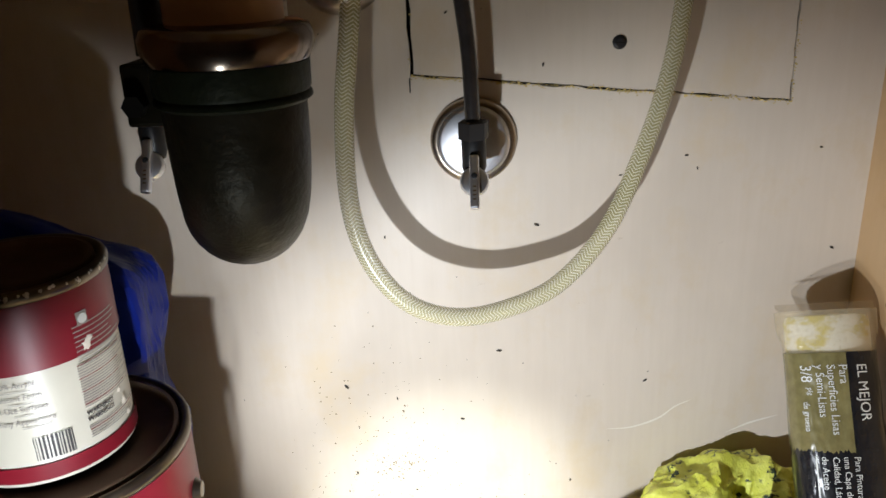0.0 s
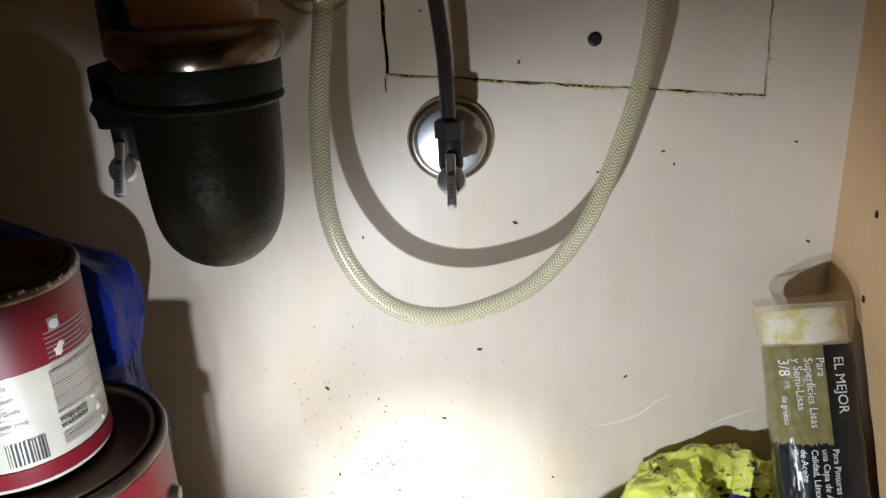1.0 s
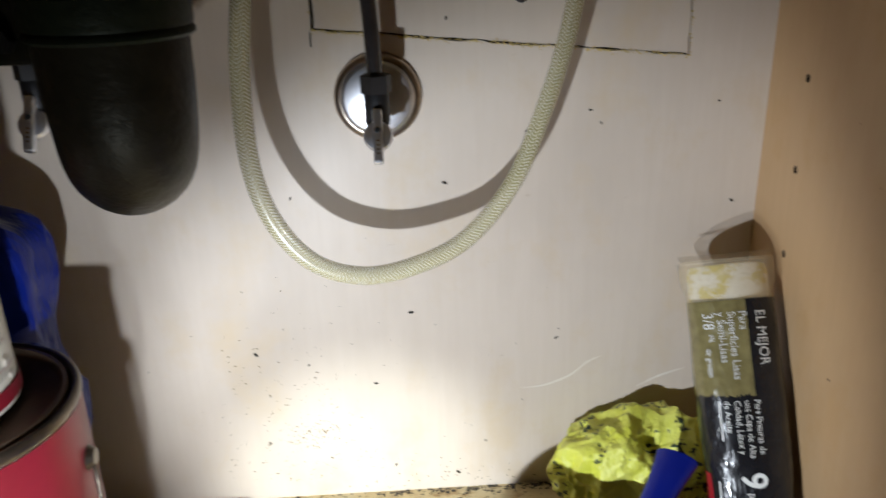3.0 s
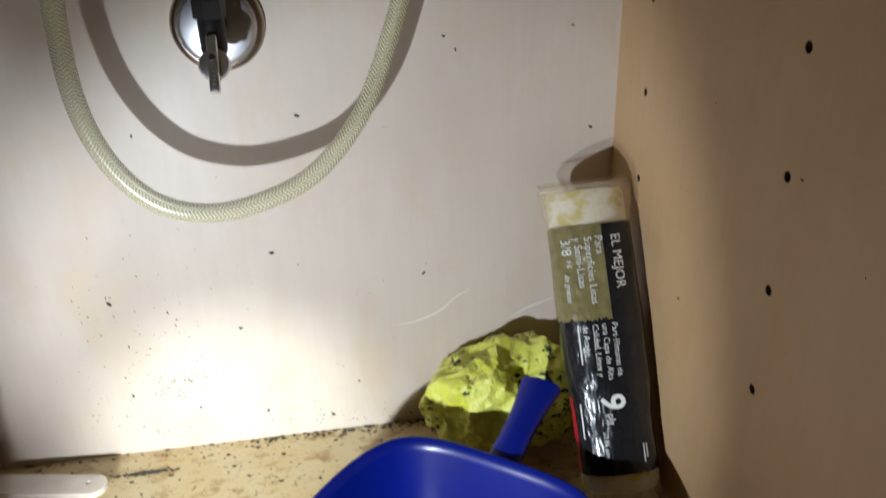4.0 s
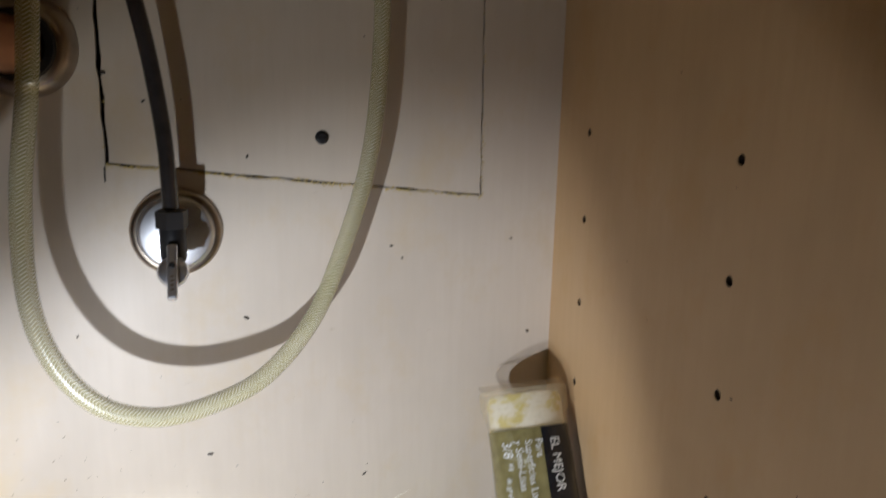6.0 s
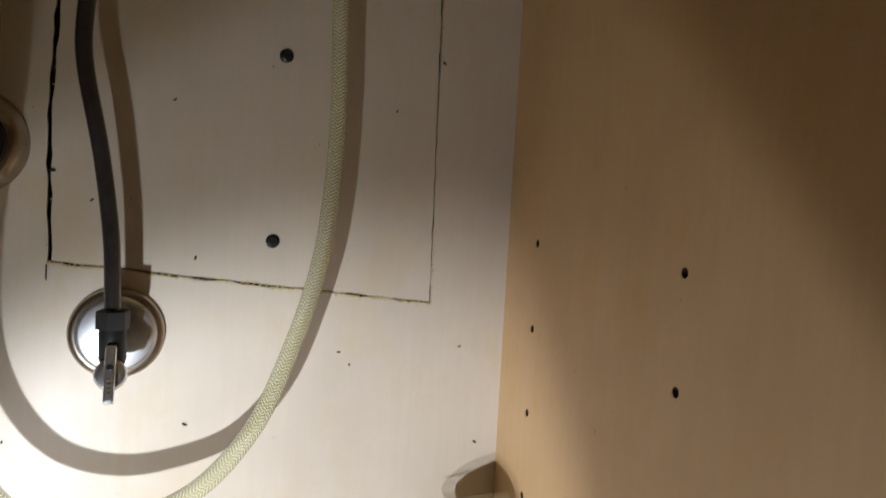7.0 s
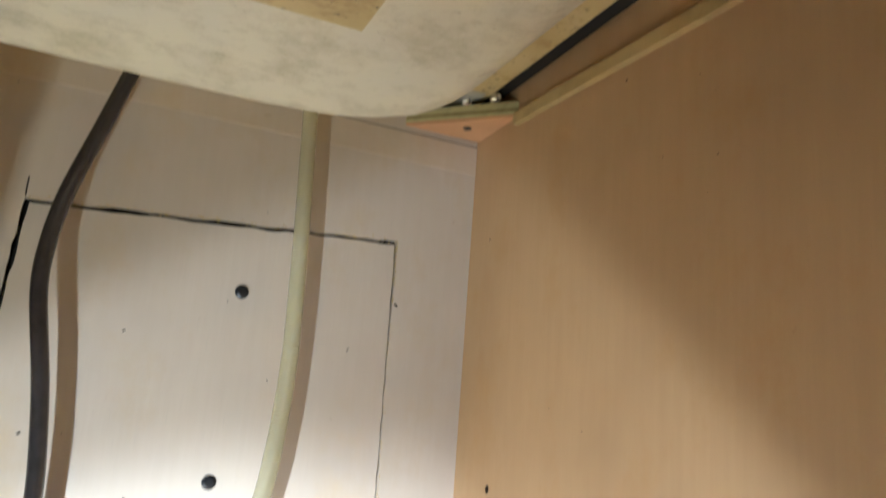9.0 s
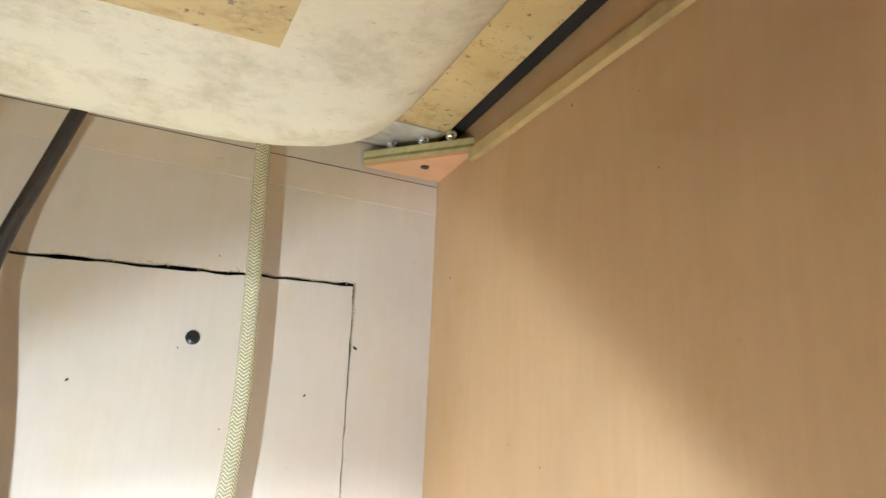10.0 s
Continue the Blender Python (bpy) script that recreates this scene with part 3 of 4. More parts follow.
# ---- paint cans ----
def around(r, a0, a1, z0, z1, lift, segs=14):
    """A patch of a can's wall between two bearings and heights."""
    bm = bmesh.new()
    cols = []
    for k in range(segs + 1):
        a = radians(a0 + (a1 - a0) * k / segs)
        cols.append([bm.verts.new(((r + lift) * math.cos(a), (r + lift) * math.sin(a), z)) for z in (z0, z1)])
    for a, b in zip(cols, cols[1:]):
        bm.faces.new((a[0], b[0], b[1], a[1]))
    return bm


def bent_text(text, size, r, bearing, z, lift=0.0006, bold=0.0):
    bm = letters(text, size, bold)
    bmesh.ops.subdivide_edges(bm, edges=[e for e in bm.edges if e.calc_length() > size * 0.5], cuts=1)
    for v in bm.verts:
        a = radians(bearing) + v.co.x / r
        v.co = Vector(((r + lift) * math.cos(a), (r + lift) * math.sin(a), z + v.co.y))
    return bm


def paint_can(x, y, z, r, h, turn, label):
    can = thing("paint_can", label, "paint can", "stacked paint cans")
    can.matrix_world = pose(x, y, z, 0, 0, turn)
    part("body", lathe([(0, 0.002), (r - 0.004, 0.002), (r - 0.001, 0.0), (r, 0.002), (r, 0.004), (r - 0.001, 0.006), (r - 0.001, h - 0.008), (r, h - 0.007)], segs=64), M_CANWHITE, can, smooth=40)
    part("rim", lathe([(r - 0.001, h - 0.009), (r + 0.0014, h - 0.007), (r + 0.0018, h - 0.003), (r + 0.0006, h), (r - 0.002, h + 0.0006), (r - 0.004, h - 0.001), (r - 0.006, h - 0.006)], segs=64), M_CANRIM, can, "tarnished steel rim", 60)
    part("lid", lathe([(r - 0.0055, h - 0.005), (r - 0.0065, h + 0.0008), (r - 0.009, h + 0.001), (r - 0.0105, h - 0.002), (r - 0.013, h - 0.0035), (0, h - 0.0032)], segs=64), M_CANLID, can, "brown-stained metal lid", 60)
    return can


qr, qh = 0.0555, 0.128
top_can = paint_can(-0.643, -0.245, 0.2805, qr, qh, -54, "red and white paint can with dried drips, on another can")
part("red_band", around(qr, -170, 170, qh * 0.60, qh - 0.008, 0.0004, 60), M_CANRED, top_can, "dark red label band", 60)
part("red_foot", around(qr, -170, 170, 0.003, 0.014, 0.0004, 60), M_CANRED, top_can, "dark red band at the foot", 60)
for txt, end, bz in (("100% Acrylic", -5, 0.0690), ("Mildew Resistant Finish", -3, 0.0605), ("For High-Use Surfaces", -1, 0.0525), ("Shiny Appearance", 2, 0.0440)):
    flat = letters(txt, 0.0046, 0.00006)
    wide = max(v.co.x for v in flat.verts)
    flat.free()
    part("label_text", bent_text(txt, 0.0046, qr, end - wide / qr * 57.3, bz, bold=0.00006), M_GREYINK, top_can)
    part("text_bar", around(qr, end - 20, end - 3, bz - 0.0030, bz - 0.0026, 0.0005, 6), M_GREYINK, top_can)
part("warning_text", bent_text("WARNING!", 0.0040, qr, 20, 0.0365, bold=0.00018), M_INK, top_can)
part("warning_text", bent_text("WARNING!", 0.0040, qr, 20, 0.0320, bold=0.00018), M_INK, top_can)
for k in range(29):
    z = 0.071 - 0.0018 * k
    if 0.0285 < z < 0.0415:
        continue
    part("text_bar", around(qr, 20, 20 + rng.uniform(32, 52), z, z + 0.0006, 0.0005, 8), M_GREYINK if k % 5 else M_CANRED, top_can)
for k in range(9):
    z = 0.098 - 0.0032 * k
    part("text_bar", around(qr, 22, 22 + rng.uniform(28, 46), z - 0.002, z - 0.0012, 0.0008, 8), M_GREYINK, top_can)
part("badge", around(qr, 26, 34, 0.096, 0.105, 0.0009, 5), M_GREYINK, top_can, "small square badge")
part("badge_disc", lathe([(0, 0.0), (0.0032, 0.0), (0.0032, 0.0005), (0, 0.0005)], pose((qr + 0.001) * math.cos(radians(30)), (qr + 0.001) * math.sin(radians(30)), 0.1005, 0, 90, 30), 18), M_PRINT, top_can)
a = -14.0
while a < 10:
    w = rng.choice((0.5, 0.8, 1.2, 1.6))
    part("barcode_bar", around(qr, a, a + w, 0.0175, 0.0335, 0.0006, 2), M_INK, top_can)
    a += w + rng.choice((0.5, 0.7, 1.0))


def splat(r, bearing, z, size, seed):
    bm = bmesh.new()
    g = random.Random(seed)
    c = bm.verts.new(((r + 0.002) * math.cos(radians(bearing)), (r + 0.002) * math.sin(radians(bearing)), z))
    rim = []
    for k in range(16):
        a, q = 2 * math.pi * k / 16, size * g.uniform(0.55, 1.1)
        b = radians(bearing) + q * math.cos(a) / r
        rim.append(bm.verts.new(((r + 0.0007) * math.cos(b), (r + 0.0007) * math.sin(b), z + q * math.sin(a) * 1.1)))
    for k in range(16):
        bm.faces.new((c, rim[k], rim[(k + 1) % 16]))
    return bm


for bearing, z, size, seed in ((-34, 0.103, 0.008, 1), (-28, 0.098, 0.004, 2), (30, 0.083, 0.004, 3), (33, 0.086, 0.0025, 4), (52, 0.03, 0.003, 5), (55, 0.02, 0.0022, 6), (48, 0.04, 0.002, 9)):
    part("paint_drip", splat(qr, bearing, z, size, seed), M_DRIP, top_can, "dried white paint", 60)
for k in range(26):
    a = -75 + k * 5.5 + rng.uniform(-2, 2)
    part("rim_drip", splat(qr + 0.0006, a, qh - rng.uniform(0.001, 0.004), rng.uniform(0.0007, 0.0022), 20 + k), M_DRIP, top_can, "dried white paint", 60)
gr, gh = 0.089, 0.279
low_can = paint_can(-0.643, -0.245, 0.0, gr, gh, -60, "large maroon-labelled paint can with stained lid on cabinet floor")
part("maroon_band", around(gr, -175, 150, 0.12, gh - 0.009, 0.0004, 90), M_CANRED, low_can, "maroon label band", 60)
part("lid_drip", lathe([(0, 0.0012), (0.012, 0.0008), (0.014, 0.0)], pose(0.05, -0.045, gh - 0.0032), 20), M_RUST, low_can, "dried red paint drip", 60)
ear = lathe([(0, 0.006), (0.006, 0.005), (0.009, 0.0)], pose(gr * math.cos(radians(66)), gr * math.sin(radians(66)), gh - 0.05, 0, 90, 66), 18)
part("ear", ear, M_CANRIM, low_can, smooth=40)
bail = []
for b, w, drop in ((6, 0.003, 0.050), (1, 0.006, 0.062), (-5, 0.009, 0.090), (-13, 0.008, 0.118), (-28, 0.005, 0.145), (-60, 0.004, 0.174), (-90, 0.004, 0.178),
                   (-120, 0.004, 0.174), (-152, 0.007, 0.158), (-167, 0.015, 0.130), (-175, 0.017, 0.095), (-181, 0.010, 0.062), (-186, 0.003, 0.050)):
    bail.append(((gr + w) * math.cos(radians(b + 60)), (gr + w) * math.sin(radians(b + 60)), gh - drop))
bl = part("bail", tube(spline(bail, 4), 0.0016, 8), M_CANRIM, low_can, "thin steel bail handle", 60)

# ---- bags ----
def crumple(m, size, seed, levels, amount, power=2.6, folds=((18, 1.0), (38, 0.6), (80, 0.3))):
    """A crumpled film bag: a rounded block folded by ridged noise."""
    bm = bmesh.new()
    bmesh.ops.create_icosphere(bm, subdivisions=levels, radius=1.0)
    off = Vector((seed * 3.1, seed * 1.7, seed * 0.9))
    for v in bm.verts:
        d = v.co.normalized()
        q = (abs(d.x) ** power + abs(d.y) ** power + abs(d.z) ** power) ** (-1 / power)
        p = Vector((d.x * q * size[0], d.y * q * size[1], d.z * q * size[2]))
        f = 0.0
        for s, w in folds:
            f += w * (0.5 - abs(noise.noise(p * s + off)) * 2.2)
        g = noise.noise(p * 9 + off) * 1.2
        p += d * amount * (f + g)
        v.co = m @ p
    return bm


yellow = part("shopping_bag", crumple(pose(-0.118, -0.056, 0.060, 0, 18, -6), (0.078, 0.040, 0.046), 2, 6, 0.0085, 2.6, ((9, 1.2), (21, 1.1), (48, 0.7), (110, 0.22))), M_BAG, smooth=35)
tagged(yellow, "crumpled yellow plastic shopping bag with dark print", "plastic bag")
for v in yellow.data.vertices:
    v.co.z += 0.28 * (v.co.x + 0.125)
    v.co.z = max(v.co.z, 0.001)
    v.co.y = min(v.co.y, -0.003)
blue = part("blue_bag", crumple(pose(-0.690, -0.110, 0.197, 4, 3, 4), (0.072, 0.036, 0.192), 5, 5, 0.008, 9, ((6, 1.0), (14, 0.8), (32, 0.35))), M_BLUEBAG, smooth=14)
tagged(blue, "tall crumpled dark blue plastic bag behind paint cans", "plastic bag")
for v in blue.data.vertices:
    v.co.z -= 0.32 * (v.co.x + 0.69) * max(0.0, min(1.0, (v.co.z - 0.2) / 0.15))
    v.co.z = max(v.co.z, 0.001)
    v.co.y = min(v.co.y, -0.006)

# ---- paint roller cover in its wrapper, leaning in the corner ----
roll = thing("roller_pack", "paint roller cover in clear wrapper with black and olive label", "paint roller")
foot, head = Vector((-0.0385, -0.176, 0.030)), Vector((-0.0455, -0.052, 0.268))
axis = (head - foot).normalized()
across = Vector((1, -0.26, 0)).normalized()
across = (across - axis * across.dot(axis)).normalized()
out = axis.cross(across) * -1
if out.y > 0:
    out = -out
length = (head - foot).length
roll.matrix_world = Matrix((( across.x, axis.x, out.x, foot.x), (across.y, axis.y, out.y, foot.y), (across.z, axis.z, out.z, foot.z), (0, 0, 0, 1)))
W, T = 0.0362, 0.029


def skin(a, v):
    """A point of the wrapper: bearing a round the roll (0 faces out), v along it; slightly pinched and rumpled."""
    c, s, wide = math.sin(a), math.cos(a), 0.94 + 0.10 * max(0.0, v / length) + (0.09 if v > length - 0.028 else 0.0) * min(1.0, (v - length + 0.028) / 0.012)
    q = (abs(c) ** 2.6 + abs(s) ** 2.6) ** (-1 / 2.6)
    pinch = 1 - 0.03 * math.sin(9 * v / length) + 0.035 * noise.noise(Vector((a * 1.3, v * 30, 3)))
    return Vector((W * wide * c * q * pinch, v, T * s * q * (1 + 0.05 * noise.noise(Vector((a * 1.6, v * 45, 8))))))


def wrap(a0, a1, v0, v1, lift, na=24, nv=26, teeth=0.0, seed=0):
    bm = bmesh.new()
    g = random.Random(seed)
    grid = []
    for j in range(nv + 1):
        row = []
        for k in range(na + 1):
            a, v = a0 + (a1 - a0) * k / na, v0 + (v1 - v0) * j / nv
            if j == 0 and teeth:
                v -= g.uniform(0, teeth)
            p = skin(a, v)
            d = Vector((p.x / W / W, 0, p.z / T / T)).normalized()
            row.append(bm.verts.new(p + d * lift))
        grid.append(row)
    for r0, r1 in zip(grid, grid[1:]):
        for k in range(na):
            bm.faces.new((r0[k], r0[k + 1], r1[k + 1], r1[k]))
    return bm


part("nap", lathe([(0.019, 0.004), (0.025, 0.003), (0.0268, 0.008), (0.0272, length - 0.006), (0.0255, length - 0.001), (0.019, length)], pose(0, 0, 0, -90, 0, 0) @ Matrix.Diagonal((1.27, 0.98, 1, 1)), 36), M_NAP, roll, "cream woven roller nap", 50)
part("core", lathe([(0.019, 0.002), (0.0175, 0.002), (0.0175, length - 0.02), (0.019, length - 0.02)], pose(0, 0, 0, -90, 0, 0), 30), M_CLEAT, roll, smooth=50)
part("wrapper", wrap(-math.pi, math.pi, -0.006, length + 0.004, 0.0003, 60, 40), M_FILM, roll, "crinkled clear plastic wrapper", 60)
v_top, v_mid, v_low = length - 0.032, length - 0.112, 0.020
part("black_label", wrap(-1.9, 1.9, v_low, v_mid, 0.0007, 50, 26), M_BLACKLAB, roll, "glossy black printed label", 60)
part("black_strip", wrap(0.22, 1.9, v_mid, v_top, 0.0007, 20, 20), M_BLACKLAB, roll, "glossy black label strip", 60)
part("olive_label", wrap(-1.9, 0.22, v_mid, v_top, 0.0008, 60, 20, 0.004, 7), M_OLIVE, roll, "olive printed label panel", 60)
part("red_label", wrap(-1.7, -1.10, v_low + 0.002, 0.088, 0.0011, 14, 12), M_RED, roll, "red label corner", 60)
pinch_end = bmesh.new()
cols = []
for k in range(25):
    x = -0.0405 + 0.081 * k / 24
    cols.append([pinch_end.verts.new((x * (0.92 if j == 0 else 1.0), length + 0.003 + 0.004 * j, (0.014 - 0.012 * j) * (1 - (x / 0.05) ** 2) + 0.003 * math.sin(k * 1.7 + j))) for j in range(3)])
for c0, c1 in zip(cols, cols[1:]):
    for j in range(2):
        pinch_end.faces.new((c0[j], c1[j], c1[j + 1], c0[j + 1]))
part("wrapper_end", pinch_end, M_FILM, roll, "folded end of the clear wrapper", 60)


def print_on(text, size, u, v, bold=0.0, name="label_text"):
    """Lettering that runs down the pack, its foot towards -x."""
    bm = letters(text, size, bold)
    for p in bm.verts:
        x, y = u + p.co.y, v - p.co.x
        a = math.asin(max(-0.97, min(0.97, x / W)))
        lo, hi = -1.5, 1.5
        for _ in range(24):
            mid = (lo + hi) / 2
            if skin(mid, y).x < x:
                lo = mid
            else:
                hi = mid
        s = skin(lo, y)
        d = Vector((s.x / W / W, 0, s.z / T / T)).normalized()
        p.co = s + d * 0.0017
    return part(name, bm, M_PRINT, roll)


print_on("EL MEJOR", 0.0112, 0.0150, v_top - 0.010)
print_on("Para", 0.0092, 0.0015, v_top - 0.010)
print_on("Superficies Lisas", 0.0090, -0.0072, v_top - 0.010)
print_on("y Semi-Lisas", 0.0090, -0.0158, v_top - 0.010)
print_on("3/8", 0.0115, -0.0265, v_top - 0.010)
print_on("plg", 0.0055, -0.0225, v_top - 0.029)
print_on("de grueso", 0.0062, -0.0265, v_top - 0.041)
for k, s in enumerate(("Para Pinturas de", "una Capa de Alta", "Calidad, Látex y", "de Aceite")):
    print_on(s, 0.0070, 0.0065 - 0.0080 * k, v_mid - 0.006)
print_on("9", 0.028, -0.010, 0.090, 0.0005)
print_on("plg", 0.0085, -0.006, 0.073)
print_on("22,86 cm", 0.0058, -0.0115, 0.058)
for k, (u, v, ln) in enumerate(((-0.0225, v_mid - 0.006, 0.034), (-0.0255, v_mid - 0.006, 0.026), (0.020, 0.045, 0.016), (0.0225, 0.045, 0.012), (-0.0285, 0.082, 0.03))):
    bar = bmesh.new()
    q = []
    for j in range(7):
        y = v - ln * j / 6
        lo = [skin(math.asin(max(-1, min(1, (u + d) / W))) , y) for d in (0, 0.0012)]
        q.append([bar.verts.new((u + d, y, p.z + 0.0022)) for d, p in zip((0, 0.0012), lo)])
    for c0, c1 in zip(q, q[1:]):
        bar.faces.new((c0[0], c0[1], c1[1], c1[0]))
    part("text_bar", bar, M_PRINT, roll)

# ---- dustpan ----
pan = thing("dustpan", "bright blue plastic dustpan lying on the cabinet floor", "dustpan")
pan.matrix_world = pose(-0.207, -0.248, 0.001, 0, 0, -38) @ Matrix.Scale(0.94, 4)


def tray():
    """The pan's floor, curved back and sides as one moulded shell; +y is the back."""
    bm = bmesh.new()
    n, rows = 48, 7
    grid = []
    for k in range(n + 1):
        s = -1 + 2 * k / n
        a = s * math.pi / 2
        q = (abs(math.sin(a)) ** 4 + abs(math.cos(a)) ** 4) ** -0.25
        x, y = 0.118 * math.sin(a) * q, -0.12 + 0.20 * math.cos(a) * q
        deep = max(0.0, min(1.0, (y + 0.12) / 0.18))
        hgt = 0.060 + 0.028 * deep ** 0.8
        col = []
        for j in range(rows):
            f = j / (rows - 1)
            lean = 0.05 * f ** 2 * 1.3
            col.append(bm.verts.new((x * (1 + lean), y + 0.016 * f * deep, hgt * f)))
        grid.append(col)
    for c0, c1 in zip(grid, grid[1:]):
        for j in range(rows - 1):
            bm.faces.new((c0[j], c1[j], c1[j + 1], c0[j + 1]))
    bm.faces.new([c[0] for c in grid])
    bmesh.ops.recalc_face_normals(bm, faces=bm.faces[:])
    return bm


shell = part("tray", tray(), M_BLUE, pan, smooth=50)
sol = shell.modifiers.new("wall", "SOLIDIFY")
sol.thickness, sol.offset = 0.0026, 1
grip = bmesh.new()
rings = []
for k in range(12):
    t = k / 11
    c = Vector((0.006 * t, 0.0985 + 0.080 * t, 0.073 + 0.043 * t))
    wx, wz = 0.017 + 0.003 * t - 0.004 * math.sin(math.pi * t), 0.008 + 0.001 * t
    rings.append([grip.verts.new(c + Vector((wx * math.cos(a) * (abs(math.cos(a)) ** 3 + abs(math.sin(a)) ** 3) ** (-1 / 3), 0, wz * math.sin(a)))) for a in [2 * math.pi * j / 20 for j in range(20)]])
for r0, r1 in zip(rings, rings[1:]):
    for j in range(20):
        grip.faces.new((r0[j], r0[(j + 1) % 20], r1[(j + 1) % 20], r1[j]))
grip.faces.new(rings[0][::-1])
grip.faces.new(rings[-1])
bmesh.ops.recalc_face_normals(grip, faces=grip.faces[:])
part("handle", grip, M_BLUE, pan, "flat blue handle", 50)

# ---- small things on the floor ----
stick = thing("stir_stick", "pale flat wooden stir stick with a hole in its end", "stick")
stick.matrix_world = pose(-0.560, -0.055, 0.012, 3, 0, -11)
sl = [(-0.10, -0.0125), (0.045, -0.0125)] + [(0.045 + 0.0125 * math.sin(a), -0.0125 * math.cos(a)) for a in [math.pi * k / 10 for k in range(1, 10)]] + [(0.045, 0.0125), (-0.10, 0.0125)]
part("blade", sheet_with_holes(sl, [ring(0.040, 0.002, 0.003, 12)], lambda u, v, d: Vector((u, v, d)), 0.006), M_STICK, stick)
skirt = part("baseboard", box(-0.008, -0.0005, -0.60, -0.001, 0.0005, 0.013, 0.002), M_CLEAT)
tagged(skirt, "stained wooden strip at the foot of the side", "trim", kind="structure")


def mould_shade_line():
    """Low ragged crust of black mould and painted dustpan shade where floor meets back."""
    bm = bmesh.new()
    g = random.Random(9)
    for k in range(700):
        # crowded near x -0.25, where the dots also paint the dustpan's shadow
        x = g.gauss(-0.25, 0.07) if k % 3 else g.uniform(-0.6, -0.05)
        if not -0.65 < x < -0.03:
            continue
        y, s = -0.001 - abs(g.gauss(0, 0.006)), g.choice((0.0003, 0.0005, 0.0007, 0.001, 0.0015))
        if k % 4 == 0:
            x, y, s = g.uniform(-0.64, -0.3), g.uniform(-0.2, -0.01), g.choice((0.0003, 0.0004, 0.0006, 0.0008, 0.0016))
        elif k % 4 == 1:
            x, y, s = g.gauss(-0.475, 0.014), g.gauss(-0.035, 0.0012), g.uniform(0.0006, 0.0016)
        c = bmesh.ops.create_icosphere(bm, subdivisions=1, radius=1.0)["verts"]
        for v in c:
            v.co = Vector((x + v.co.x * s * 1.8, min(-0.0003, y + v.co.y * s), 0.0004 + max(0, v.co.z) * s * 0.5))
    return bm


tagged(part("mould", mould_shade_line(), M_MOULD_SHADE), "black mould crust with painted dustpan shade along the foot of the back panel", "mould", kind="stuff")


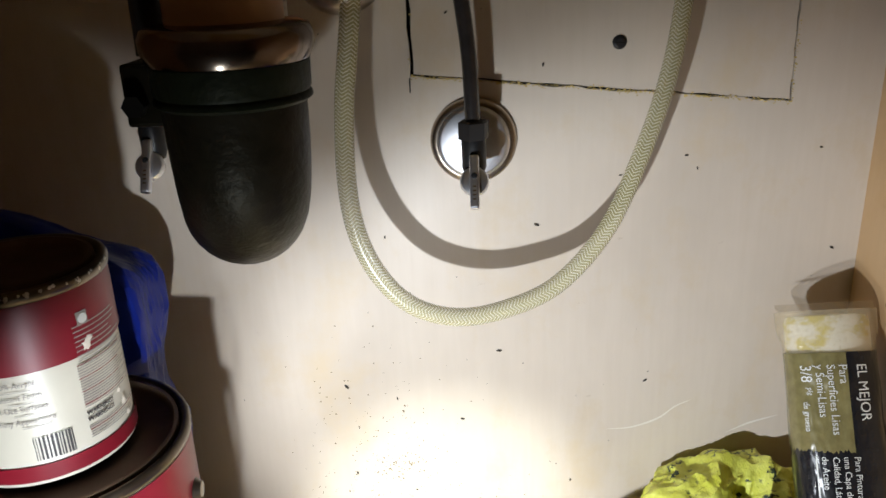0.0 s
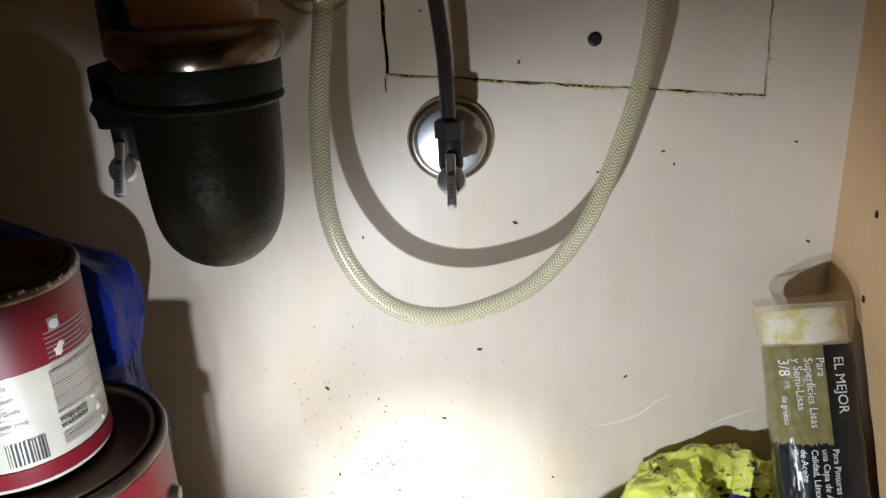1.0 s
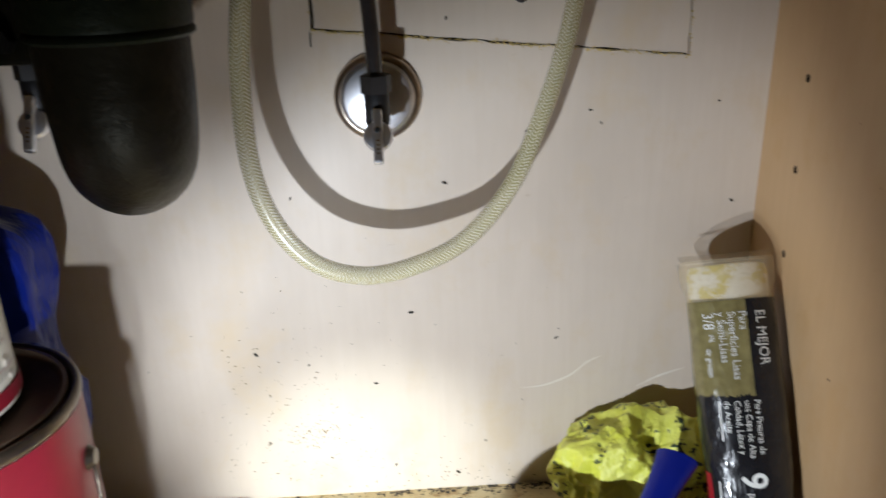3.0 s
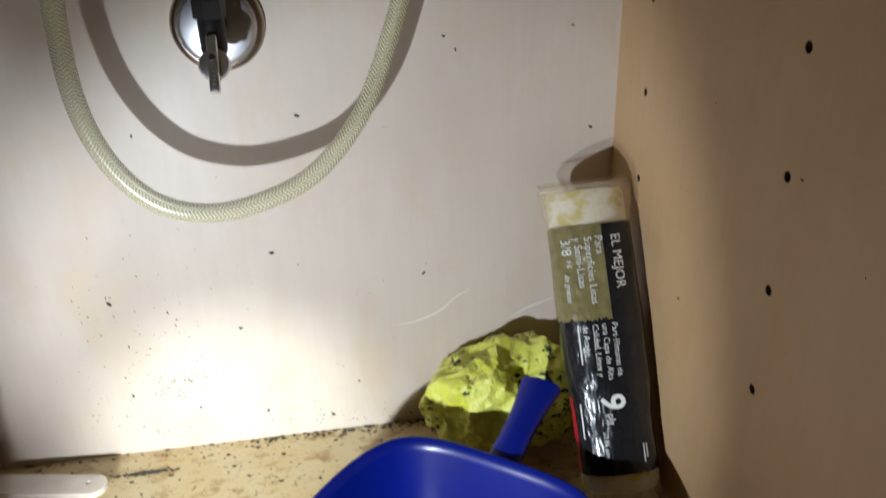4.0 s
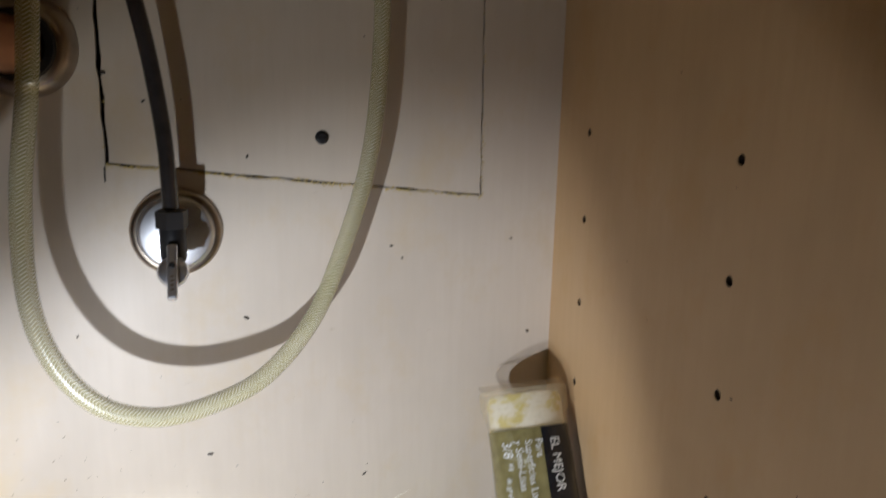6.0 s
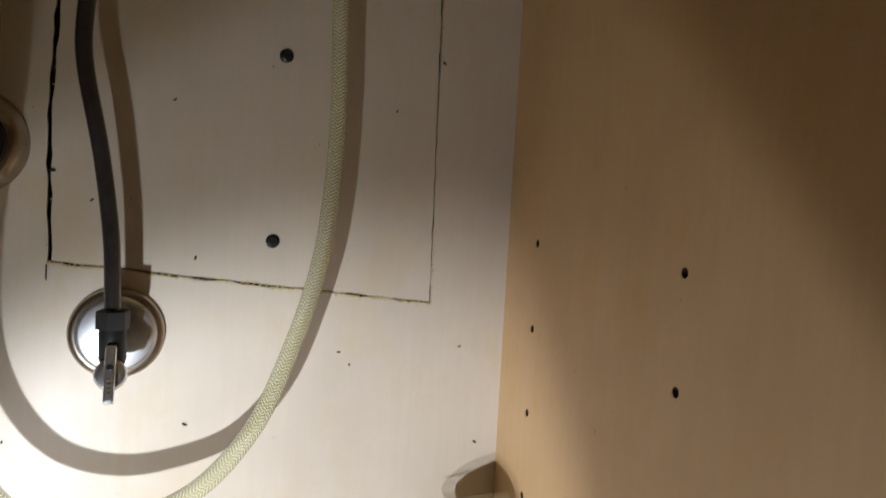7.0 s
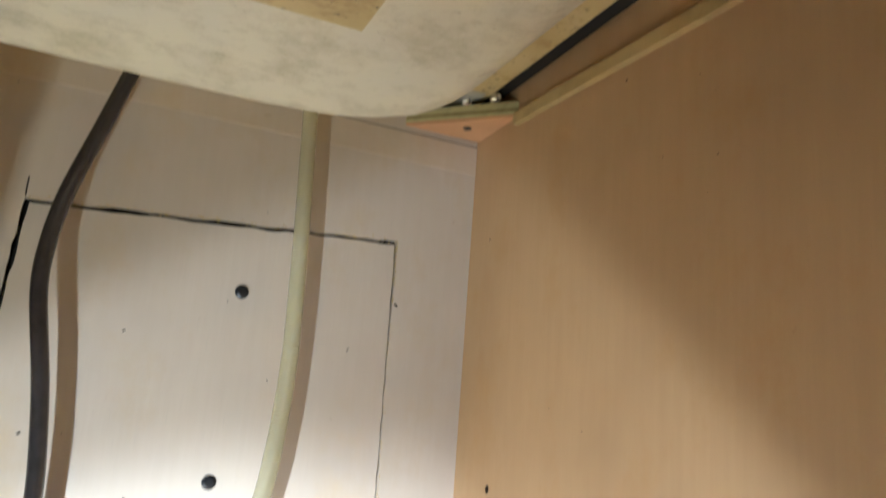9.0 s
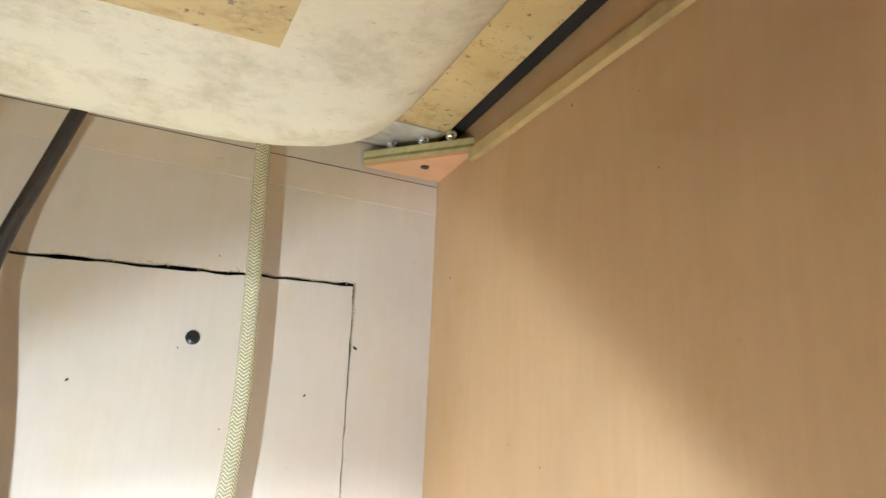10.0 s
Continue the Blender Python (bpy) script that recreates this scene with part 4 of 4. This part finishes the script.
def specks(wanted):
    bm = bmesh.new()
    g = random.Random(21)
    spots = []
    for _ in range(60):
        spots.append(("floor", g.uniform(-0.62, -0.05), g.uniform(-0.24, -0.004)))
    for _ in range(34):
        spots.append(("back", g.gauss(-0.34, 0.12), abs(g.gauss(0.0, 0.11)) + 0.004))
    for _ in range(46):
        spots.append(("back", g.uniform(-0.6, -0.01), g.uniform(0.01, 0.86)))
    for _ in range(90):
        spots.append(("stain", g.gauss(-0.442, 0.014), g.gauss(0.078, 0.009)))
    for _ in range(220):
        spots.append(("stain", g.gauss(-0.45, 0.045), 0.02 + abs(g.gauss(0.06, 0.08))))
    for _ in range(60):
        spots.append(("stain", g.gauss(-0.30, 0.06), 0.004 + abs(g.gauss(0.0, 0.02))))
    for _ in range(22):
        spots.append(("side", g.uniform(-0.42, -0.02), g.uniform(0.05, 0.86)))
    for kind, a, b in spots:
        if (kind == "stain") != wanted:
            continue
        s, ang = g.choice((0.0003, 0.0004, 0.0005, 0.0006, 0.0011)), g.uniform(0, math.pi)
        if kind == "back" and g.random() < 0.25:
            s = g.uniform(0.0011, 0.0021)
        if wanted:
            s = min(s * 0.9, 0.0007)
            kind = "back"
        c = bmesh.ops.create_icosphere(bm, subdivisions=1, radius=1.0)["verts"]
        for v in c:
            u, w, h = v.co.x * s * 1.7, v.co.y * s * 0.8, v.co.z * s * 0.5
            u, w = u * math.cos(ang) - w * math.sin(ang), u * math.sin(ang) + w * math.cos(ang)
            v.co = Vector((a + u, b + w, 0.0002 + h)) if kind == "floor" else Vector((a + u, -0.0002 - abs(h), b + w)) if kind == "back" else Vector((-0.0002 - abs(h), a + u, b + w))
    return bm


tagged(part("stain_specks", specks(True), M_STAIN), "fine brown stain spots on the back panel", "dirt", kind="stuff")
tagged(part("dirt_specks", specks(False), M_DROP), "tiny dark dirt specks on panels and floor", "dirt", kind="stuff")


def chips():
    """Torn yellow fibres of board along the saw cuts."""
    bm = bmesh.new()
    g = random.Random(33)
    for (a, b, n) in ((BL, BR, 420), (BR, TR, 110), (TL, TR, 120), (TL, BL, 9)):
        for _ in range(n):
            t = g.random()
            if (a, b) == (BR, TR) and g.random() < 0.6:
                t = t * 0.3 if g.random() < 0.5 else 1 - t * 0.15
            x, z = a[0] + (b[0] - a[0]) * t, a[1] + (b[1] - a[1]) * t
            x, z, s = x + g.gauss(0, 0.0009), z + g.gauss(0, 0.0010), g.uniform(0.0003, 0.0010)
            c = bmesh.ops.create_icosphere(bm, subdivisions=1, radius=1.0)["verts"]
            for v in c:
                v.co = Vector((x + v.co.x * s * g.uniform(0.6, 1.6), -0.0003 - abs(v.co.y) * s * 0.35, z + v.co.z * s * g.uniform(0.5, 1.2)))
    return bm


tagged(part("saw_splinters", chips(), M_CHIP), "yellow torn board fibres along the saw cuts", "splinters", kind="stuff")


def pale_curves():
    """Two pale curved marks on the laminate."""
    bm = bmesh.new()
    for line in (((-0.223, 0.119), (-0.198, 0.121), (-0.172, 0.131), (-0.155, 0.145), (-0.140, 0.152)), ((-0.103, 0.113), (-0.081, 0.124), (-0.053, 0.133))):
        pts = spline([(x, 0, z) for x, z in line], 6)
        rows = []
        for k, p in enumerate(pts):
            w = 0.0011 * math.sin(math.pi * (k + 0.3) / (len(pts) - 0.4)) + 0.0001
            rows.append([bm.verts.new((p.x, -0.0003, p.z + d)) for d in (-w, w)])
        for a, b in zip(rows, rows[1:]):
            bm.faces.new((a[0], b[0], b[1], a[1]))
    return bm


tagged(part("pale_curve_marks", pale_curves(), M_PALEMARK), "pale curved marks on the back panel", "scuff", kind="stuff")
